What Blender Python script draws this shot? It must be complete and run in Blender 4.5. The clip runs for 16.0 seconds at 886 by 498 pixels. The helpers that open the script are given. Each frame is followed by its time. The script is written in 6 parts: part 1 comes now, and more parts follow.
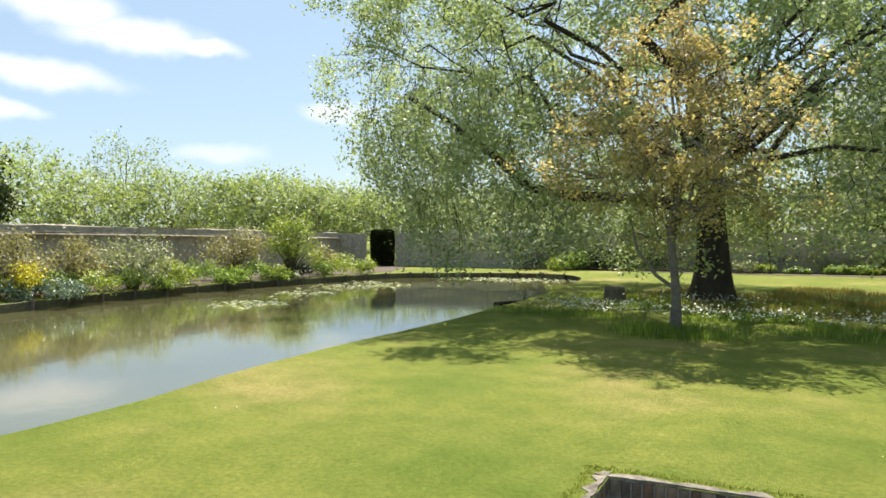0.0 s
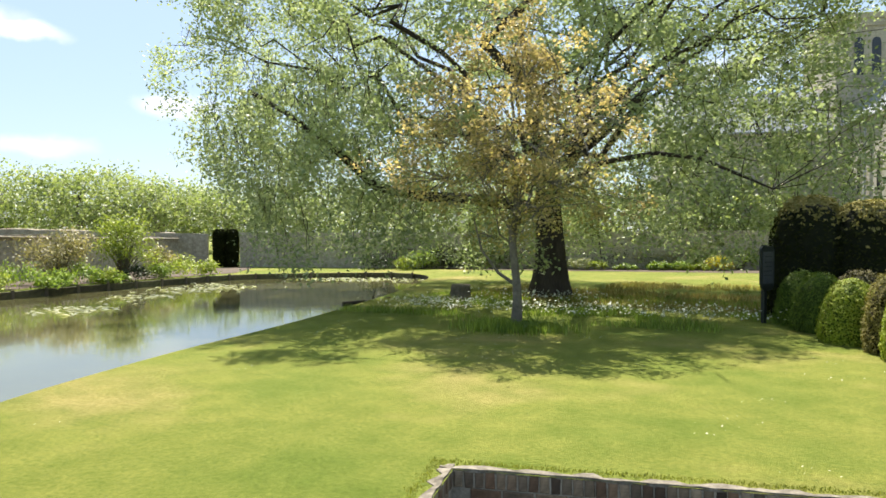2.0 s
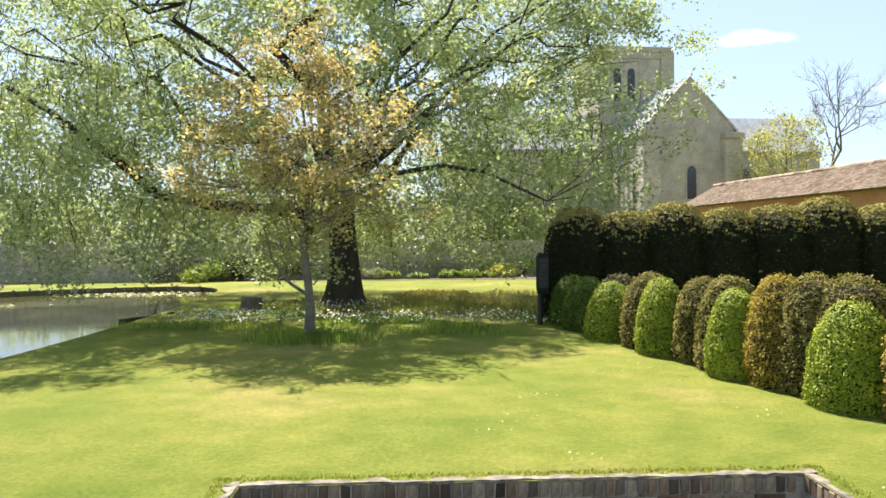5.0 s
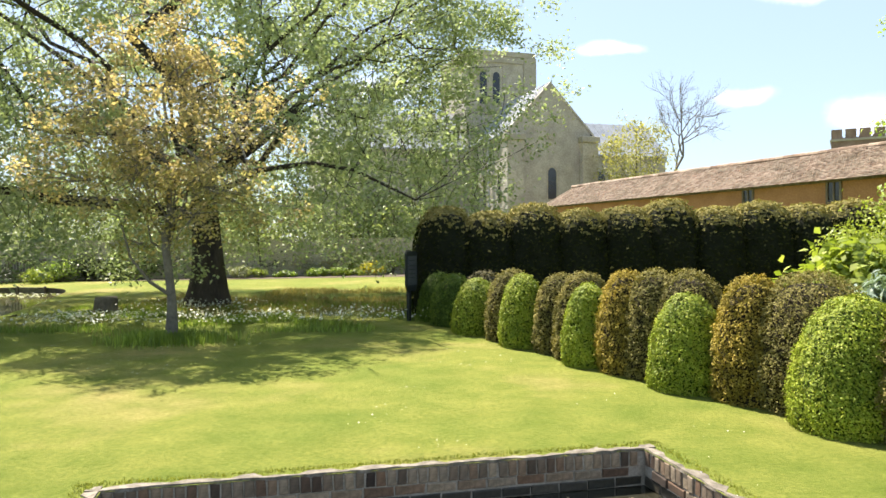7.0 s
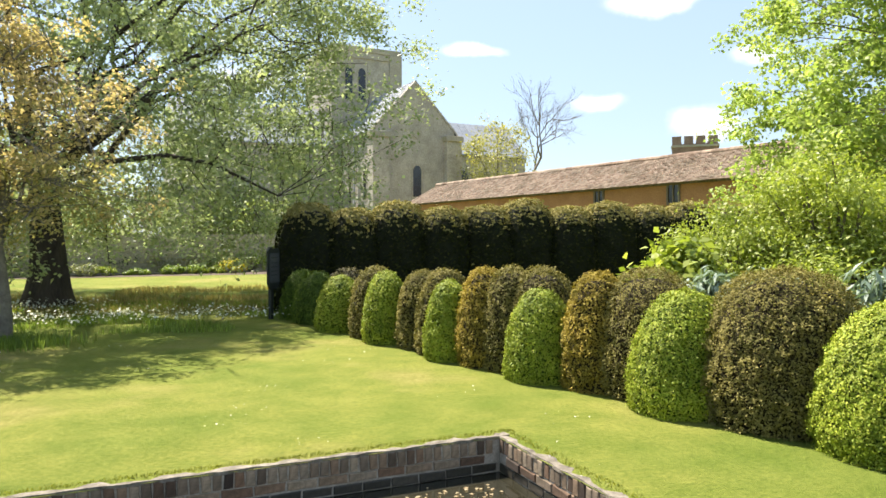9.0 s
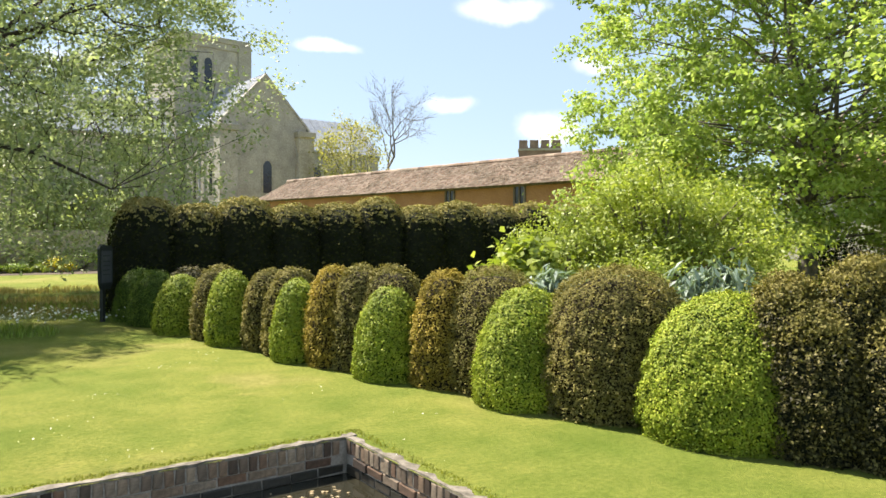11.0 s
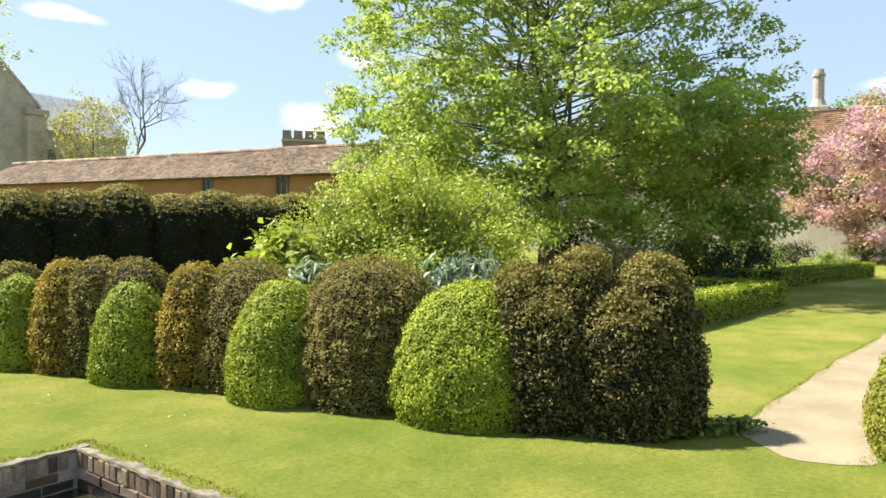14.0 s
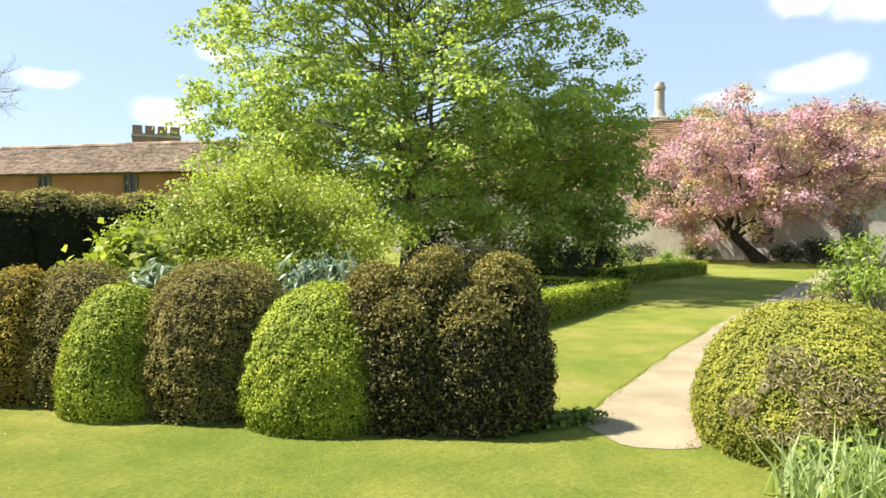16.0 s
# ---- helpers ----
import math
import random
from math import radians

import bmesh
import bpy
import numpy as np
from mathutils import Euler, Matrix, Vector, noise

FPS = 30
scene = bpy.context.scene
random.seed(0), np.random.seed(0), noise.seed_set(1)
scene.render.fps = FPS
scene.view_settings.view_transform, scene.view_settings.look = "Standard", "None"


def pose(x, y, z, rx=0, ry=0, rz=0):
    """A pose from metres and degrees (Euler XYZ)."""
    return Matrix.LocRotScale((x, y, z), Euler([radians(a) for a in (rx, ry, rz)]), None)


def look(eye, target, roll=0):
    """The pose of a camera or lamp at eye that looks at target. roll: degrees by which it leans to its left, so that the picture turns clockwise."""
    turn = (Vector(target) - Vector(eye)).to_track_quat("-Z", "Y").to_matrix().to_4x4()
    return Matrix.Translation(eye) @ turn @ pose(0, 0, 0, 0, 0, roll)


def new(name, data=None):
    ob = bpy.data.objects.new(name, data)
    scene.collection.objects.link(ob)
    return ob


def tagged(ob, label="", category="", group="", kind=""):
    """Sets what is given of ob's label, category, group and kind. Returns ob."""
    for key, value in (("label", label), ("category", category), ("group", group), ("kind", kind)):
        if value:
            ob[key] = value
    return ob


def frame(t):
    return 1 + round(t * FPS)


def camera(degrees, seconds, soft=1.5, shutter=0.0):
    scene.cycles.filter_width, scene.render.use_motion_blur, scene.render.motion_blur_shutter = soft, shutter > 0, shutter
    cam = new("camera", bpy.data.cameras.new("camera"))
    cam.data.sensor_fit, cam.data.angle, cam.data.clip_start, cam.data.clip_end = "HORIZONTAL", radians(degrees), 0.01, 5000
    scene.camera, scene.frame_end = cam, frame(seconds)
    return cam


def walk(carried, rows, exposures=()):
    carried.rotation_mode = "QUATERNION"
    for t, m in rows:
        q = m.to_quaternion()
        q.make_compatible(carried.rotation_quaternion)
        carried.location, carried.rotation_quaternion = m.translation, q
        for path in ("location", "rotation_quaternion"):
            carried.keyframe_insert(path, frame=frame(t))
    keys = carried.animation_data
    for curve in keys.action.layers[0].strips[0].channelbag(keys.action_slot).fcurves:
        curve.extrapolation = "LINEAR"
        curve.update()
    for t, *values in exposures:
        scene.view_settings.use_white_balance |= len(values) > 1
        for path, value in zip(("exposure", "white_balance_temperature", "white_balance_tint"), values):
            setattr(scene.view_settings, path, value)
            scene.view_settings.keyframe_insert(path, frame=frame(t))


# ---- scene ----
cam = camera(63.48, 16.0, 1.6)
ROWS = [
    (0.0, -0.131, 0.251, 1.618, 40.27, -1.1, 0.05), (0.5, -0.119, 0.245, 1.619, 37.27, -1.18, -0.06),
    (1.0, -0.104, 0.24, 1.619, 34.2, -1.19, -0.02), (1.5, -0.1, 0.246, 1.618, 31.23, -1.19, -0.02),
    (2.0, -0.099, 0.253, 1.615, 28.26, -1.13, -0.11), (2.5, -0.101, 0.273, 1.61, 25.4, -1.01, -0.17),
    (3.0, -0.095, 0.3, 1.604, 22.6, -0.85, -0.28), (3.5, -0.084, 0.317, 1.599, 19.87, -0.71, -0.36),
    (4.0, -0.069, 0.309, 1.595, 17.19, -0.55, -0.4), (6.5, -0.025, 0.138, 1.594, 4.29, -0.49, -0.49),
    (7.0, -0.028, 0.087, 1.592, 1.58, -0.61, -0.41), (7.5, -0.026, 0.049, 1.593, -1.11, -0.73, -0.33),
    (8.0, -0.025, 0.024, 1.596, -3.79, -0.83, -0.25), (8.5, -0.013, 0.008, 1.598, -6.43, -0.89, -0.15),
    (9.0, 0.0, 0.0, 1.599, -9.12, -0.92, -0.17), (11.5, 0.073, 0.036, 1.598, -23.91, -1.14, 0.27),
    (12.0, 0.092, 0.033, 1.604, -27.07, -1.28, 0.26), (12.5, 0.097, 0.024, 1.607, -30.28, -1.42, 0.33),
    (13.0, 0.103, 0.022, 1.604, -33.45, -1.5, 0.47), (13.5, 0.118, 0.015, 1.598, -36.5, -1.53, 0.5),
    (14.0, 0.135, 0.005, 1.594, -39.41, -1.56, 0.54), (14.5, 0.148, -0.008, 1.593, -42.23, -1.53, 0.58),
    (15.0, 0.181, -0.012, 1.591, -44.89, -1.49, 0.58), (15.5, 0.203, -0.025, 1.591, -47.52, -1.43, 0.6),
    (16.0, 0.226, -0.04, 1.592, -50.13, -1.36, 0.58),
]
walk(cam, [(t, pose(x, y, z, 90 + pitch, 0, yaw) @ pose(0, 0, 0, 0, 0, roll)) for t, x, y, z, yaw, pitch, roll in ROWS],
     [(0.0, 1.2, 6400, 9), (3.5, 1.58, 6500, 14), (7.0, 1.66, 6500, 15), (9.0, 1.6, 6500, 15), (12.5, 1.47, 6500, 14), (16.0, 1.5, 6500, 13)])

# ---------------------------------------------------------------- light
SUN_AZ, SUN_EL = 34.0, 56.0        # degrees to the left of +y, and above the horizon
sun_way = Vector((-math.sin(radians(SUN_AZ)) * math.cos(radians(SUN_EL)), math.cos(radians(SUN_AZ)) * math.cos(radians(SUN_EL)), math.sin(radians(SUN_EL))))
sun = new("sun", bpy.data.lights.new("sun", "SUN"))
sun.data.energy, sun.data.angle, sun.data.color = 5.0, radians(0.6), (1.0, 0.93, 0.8)
sun.matrix_world = look(sun_way * 100, (0, 0, 0))

CLOUDS = [  # degrees: to the left of +y, height, half width, half height, strength
    (68.5, 15.6, 4.5, 1.3, 1.0), (63.4, 14.3, 5.2, 1.3, 1.0), (58.6, 13.9, 2.8, 0.7, 0.9), (69.5, 11.0, 5.5, 1.1, 0.9),
    (71.3, 8.5, 2.6, 0.7, 0.8), (57.5, 6.3, 3.2, 0.8, 0.5), (48.5, 9.6, 3.2, 1.0, 0.7), (-11.2, 14.5, 2.2, 0.6, 0.9),
    (-21.3, 10.4, 2.3, 0.7, 0.8), (-25.6, 17.5, 3.4, 0.9, 0.9), (-29.5, 8.3, 2.2, 1.5, 0.9), (-32.4, 13.0, 2.0, 0.8, 0.7),
    (-77.6, 11.2, 2.8, 1.2, 0.9), (-72.5, 10.2, 2.8, 0.6, 0.6), (-77.0, 16.2, 3.0, 1.2, 0.9), (-82.0, 15.6, 3.2, 1.5, 0.9),
    (6.0, 12.0, 5.0, 1.0, 0.6), (20.0, 25.0, 6.0, 1.6, 0.8), (100.0, 20.0, 8.0, 2.0, 0.8), (-120.0, 22.0, 9.0, 2.2, 0.8),
    (150.0, 15.0, 8.0, 1.8, 0.8), (-160.0, 28.0, 9.0, 2.5, 0.8),
]


def make_world():
    w = bpy.data.worlds.new("sky")
    scene.world = w
    w.use_nodes = True
    nt = w.node_tree
    n, l = nt.nodes, nt.links
    n.clear()
    out = n.new("ShaderNodeOutputWorld")
    bg = n.new("ShaderNodeBackground")
    bg.inputs["Strength"].default_value = 0.075
    sky = n.new("ShaderNodeTexSky")
    sky.sky_type, sky.sun_disc = "NISHITA", False
    sky.sun_elevation, sky.sun_rotation = radians(SUN_EL), radians(-SUN_AZ)
    sky.air_density, sky.dust_density, sky.ozone_density = 1.0, 0.8, 1.2
    tc = n.new("ShaderNodeTexCoord")
    noi = n.new("ShaderNodeTexNoise")
    noi.inputs["Scale"].default_value, noi.inputs["Detail"].default_value = 14.0, 6.0
    l.new(tc.outputs["Generated"], noi.inputs["Vector"])
    off = n.new("ShaderNodeVectorMath")
    off.operation = "MULTIPLY_ADD"
    off.inputs[1].default_value = (0.09, 0.09, 0.035)
    l.new(noi.outputs["Color"], off.inputs[0])
    l.new(tc.outputs["Generated"], off.inputs[2])
    last = None
    for az, el, hw, hh, power in CLOUDS:
        a, e = radians(az), radians(el)
        mid = Vector((-math.sin(a) * math.cos(e), math.cos(a) * math.cos(e), math.sin(e)))
        right = Vector((math.cos(a), math.sin(a), 0))
        up = right.cross(mid) * -1
        mid = mid + Vector((0.045, 0.045, 0.0175))
        sub = n.new("ShaderNodeVectorMath")
        sub.operation = "SUBTRACT"
        sub.inputs[1].default_value = mid
        l.new(off.outputs[0], sub.inputs[0])
        legs = []
        for axis, size in ((right, hw), (up, hh)):
            d = n.new("ShaderNodeVectorMath")
            d.operation = "DOT_PRODUCT"
            d.inputs[1].default_value = axis / math.tan(radians(size))
            l.new(sub.outputs[0], d.inputs[0])
            legs.append(d)
        c = n.new("ShaderNodeCombineXYZ")
        l.new(legs[0].outputs["Value"], c.inputs[0])
        l.new(legs[1].outputs["Value"], c.inputs[1])
        far = n.new("ShaderNodeVectorMath")
        far.operation = "LENGTH"
        l.new(c.outputs[0], far.inputs[0])
        front = n.new("ShaderNodeVectorMath")
        front.operation = "LENGTH"
        l.new(sub.outputs[0], front.inputs[0])
        both = n.new("ShaderNodeMath")
        both.operation = "MAXIMUM"
        l.new(far.outputs["Value"], both.inputs[0])
        l.new(front.outputs["Value"], both.inputs[1])
        m = n.new("ShaderNodeMapRange")
        m.interpolation_type = "SMOOTHSTEP"
        m.inputs["From Min"].default_value, m.inputs["From Max"].default_value = 1.25, 0.3
        m.inputs["To Max"].default_value = power
        l.new(both.outputs[0], m.inputs["Value"])
        if last is None:
            last = m.outputs[0]
        else:
            mx = n.new("ShaderNodeMath")
            mx.operation = "MAXIMUM"
            l.new(last, mx.inputs[0])
            l.new(m.outputs[0], mx.inputs[1])
            last = mx.outputs[0]
    mix = n.new("ShaderNodeMix")
    mix.data_type = "RGBA"
    mix.inputs["B"].default_value = (7.0, 7.1, 7.3, 1)
    l.new(last, mix.inputs["Factor"])
    veil = n.new("ShaderNodeMix")           # a thin even veil of high haze over the blue
    veil.data_type = "RGBA"
    veil.inputs["Factor"].default_value = 0.62
    veil.inputs["B"].default_value = (3.0, 3.95, 4.85, 1)
    l.new(sky.outputs[0], veil.inputs["A"])
    l.new(veil.outputs["Result"], mix.inputs["A"])
    l.new(mix.outputs["Result"], bg.inputs["Color"])
    l.new(bg.outputs[0], out.inputs["Surface"])


make_world()

# ---------------------------------------------------------------- materials


def nodes_of(name):
    m = bpy.data.materials.new(name)
    m.use_nodes = True
    nt = m.node_tree
    return m, nt.nodes, nt.links, nt.nodes["Principled BSDF"], nt.nodes["Material Output"]


def noise_node(n, l, scale, detail=5.0, rough=0.55, stretch=None):
    tc = n.new("ShaderNodeTexCoord")
    t = n.new("ShaderNodeTexNoise")
    t.inputs["Scale"].default_value, t.inputs["Detail"].default_value, t.inputs["Roughness"].default_value = scale, detail, rough
    if stretch:
        mp = n.new("ShaderNodeMapping")
        mp.inputs["Scale"].default_value = stretch
        l.new(tc.outputs["Object"], mp.inputs["Vector"])
        l.new(mp.outputs[0], t.inputs["Vector"])
    else:
        l.new(tc.outputs["Object"], t.inputs["Vector"])
    return t.outputs["Fac"]


def ramp(n, l, fac, stops):
    r = n.new("ShaderNodeValToRGB")
    el = r.color_ramp.elements
    while len(el) < len(stops):
        el.new(0.5)
    for e, (p, c) in zip(el, stops):
        e.position, e.color = p, (*c, 1)
    l.new(fac, r.inputs[0])
    return r.outputs[0]


def mixed(n, l, fac, a, b, mode="MIX"):
    m = n.new("ShaderNodeMix")
    m.data_type, m.blend_type = "RGBA", mode
    for key, v in (("Factor", fac), ("A", a), ("B", b)):
        s = [i for i in m.inputs if i.name == key and (i.type == "VALUE" if key == "Factor" else i.type == "RGBA")][0]
        if isinstance(v, (float, int)):
            s.default_value = v
        elif isinstance(v, tuple):
            s.default_value = (*v, 1)
        else:
            l.new(v, s)
    return [o for o in m.outputs if o.type == "RGBA"][0]


def bumped(n, l, bsdf, fac, strength, distance):
    b = n.new("ShaderNodeBump")
    b.inputs["Strength"].default_value, b.inputs["Distance"].default_value = strength, distance
    l.new(fac, b.inputs["Height"])
    l.new(b.outputs[0], bsdf.inputs["Normal"])


def leaf_mat(name, dark, mid, light, glow=0.35, patch=0.8, rough=0.5, spec=0.35, tint=(1.2, 1.25, 0.65)):
    """Leaves: colour varies leaf by leaf and in patches; light shines through."""
    m, n, l, b, out = nodes_of(name)
    g = n.new("ShaderNodeNewGeometry")
    per = ramp(n, l, g.outputs["Random Per Island"], [(0.0, dark), (0.5, mid), (1.0, light)])
    wide = ramp(n, l, noise_node(n, l, patch, 3.0), [(0.3, (0.62, 0.66, 0.62)), (0.7, (1.25, 1.2, 1.1))])
    col = mixed(n, l, 1.0, per, wide, "MULTIPLY")
    l.new(col, b.inputs["Base Color"])
    b.inputs["Roughness"].default_value = rough
    b.inputs["Specular IOR Level"].default_value = spec
    tr = n.new("ShaderNodeBsdfTranslucent")
    warm = mixed(n, l, 1.0, col, tint, "MULTIPLY")
    l.new(warm, tr.inputs["Color"])
    mx = n.new("ShaderNodeMixShader")
    mx.inputs[0].default_value = glow
    l.new(b.outputs[0], mx.inputs[1])
    l.new(tr.outputs[0], mx.inputs[2])
    l.new(mx.outputs[0], out.inputs["Surface"])
    return m


def solid_mat(name, a, b_, scale=3.0, fine=40.0, rough=0.85, bump=0.4, dist=0.01, spec=0.3, stretch=None, metal=0.0):
    """A surface of two tones in patches, with finer grain over it."""
    m, n, l, b, out = nodes_of(name)
    c1 = ramp(n, l, noise_node(n, l, scale, 6.0, 0.6, stretch), [(0.3, a), (0.7, b_)])
    f = noise_node(n, l, fine, 4.0, 0.6, stretch)
    c2 = mixed(n, l, 1.0, c1, ramp(n, l, f, [(0.25, (0.7, 0.7, 0.7)), (0.75, (1.2, 1.2, 1.2))]), "MULTIPLY")
    l.new(c2, b.inputs["Base Color"])
    b.inputs["Roughness"].default_value, b.inputs["Specular IOR Level"].default_value, b.inputs["Metallic"].default_value = rough, spec, metal
    bumped(n, l, b, f, bump, dist)
    return m


def piece_mat(name, tones, rough=0.85, fine=30.0, bump=0.4):
    """Bricks, tiles and stones: each piece its own tone, by Object Info's Random and island."""
    m, n, l, b, out = nodes_of(name)
    o = n.new("ShaderNodeObjectInfo")
    g = n.new("ShaderNodeNewGeometry")
    ad = n.new("ShaderNodeMath")
    ad.operation = "ADD"
    l.new(o.outputs["Random"], ad.inputs[0])
    l.new(g.outputs["Random Per Island"], ad.inputs[1])
    fr = n.new("ShaderNodeMath")
    fr.operation = "FRACT"
    l.new(ad.outputs[0], fr.inputs[0])
    k = len(tones) - 1
    c1 = ramp(n, l, fr.outputs[0], [(i / k, t) for i, t in enumerate(tones)])
    f = noise_node(n, l, fine, 5.0, 0.65)
    c2 = mixed(n, l, 1.0, c1, ramp(n, l, f, [(0.25, (0.55, 0.55, 0.55)), (0.75, (1.35, 1.35, 1.35))]), "MULTIPLY")
    stain = noise_node(n, l, fine * 0.17, 5.0, 0.7)
    c2 = mixed(n, l, 1.0, c2, ramp(n, l, stain, [(0.35, (0.6, 0.62, 0.56)), (0.6, (1.12, 1.1, 1.08))]), "MULTIPLY")
    l.new(c2, b.inputs["Base Color"])
    b.inputs["Roughness"].default_value = rough
    bumped(n, l, b, f, bump, 0.006)
    return m


def lawn_mat():
    m, n, l, b, out = nodes_of("lawn")
    wide = noise_node(n, l, 0.35, 4.0)
    mid = noise_node(n, l, 2.2, 5.0, 0.6)
    fine = noise_node(n, l, 130.0, 3.0, 0.7)
    c = ramp(n, l, wide, [(0.3, (0.1, 0.143, 0.02)), (0.52, (0.162, 0.183, 0.034)), (0.72, (0.252, 0.218, 0.075))])
    c = mixed(n, l, 1.0, c, ramp(n, l, mid, [(0.28, (0.74, 0.82, 0.65)), (0.72, (1.26, 1.16, 1.3))]), "MULTIPLY")
    c = mixed(n, l, 1.0, c, ramp(n, l, fine, [(0.25, (0.76, 0.79, 0.74)), (0.75, (1.22, 1.2, 1.22))]), "MULTIPLY")
    tuft = noise_node(n, l, 22.0, 6.0, 0.75)
    c = mixed(n, l, 1.0, c, ramp(n, l, tuft, [(0.3, (0.62, 0.7, 0.55)), (0.7, (1.36, 1.27, 1.4))]), "MULTIPLY")
    l.new(c, b.inputs["Base Color"])
    b.inputs["Roughness"].default_value, b.inputs["Specular IOR Level"].default_value = 0.85, 0.06
    b.inputs["Sheen Weight"].default_value = 0.06
    b.inputs["Sheen Tint"].default_value = (0.75, 0.9, 0.3, 1)
    bumped(n, l, b, noise_node(n, l, 55.0, 6.0, 0.75), 0.8, 0.03)
    return m


def water_mat(name, deep, ripple, rough=0.02):
    m, n, l, b, out = nodes_of(name)
    l.new(ramp(n, l, noise_node(n, l, 0.4, 4.0), [(0.35, deep), (0.7, tuple(1.5 * v for v in deep))]), b.inputs["Base Color"])
    b.inputs["Roughness"].default_value, b.inputs["IOR"].default_value = rough, 1.95
    b.inputs["Specular IOR Level"].default_value = 0.5
    bumped(n, l, b, noise_node(n, l, 3.0, 3.0, 0.5, (1.0, 1.0, 1.0)), ripple, 0.02)
    return m


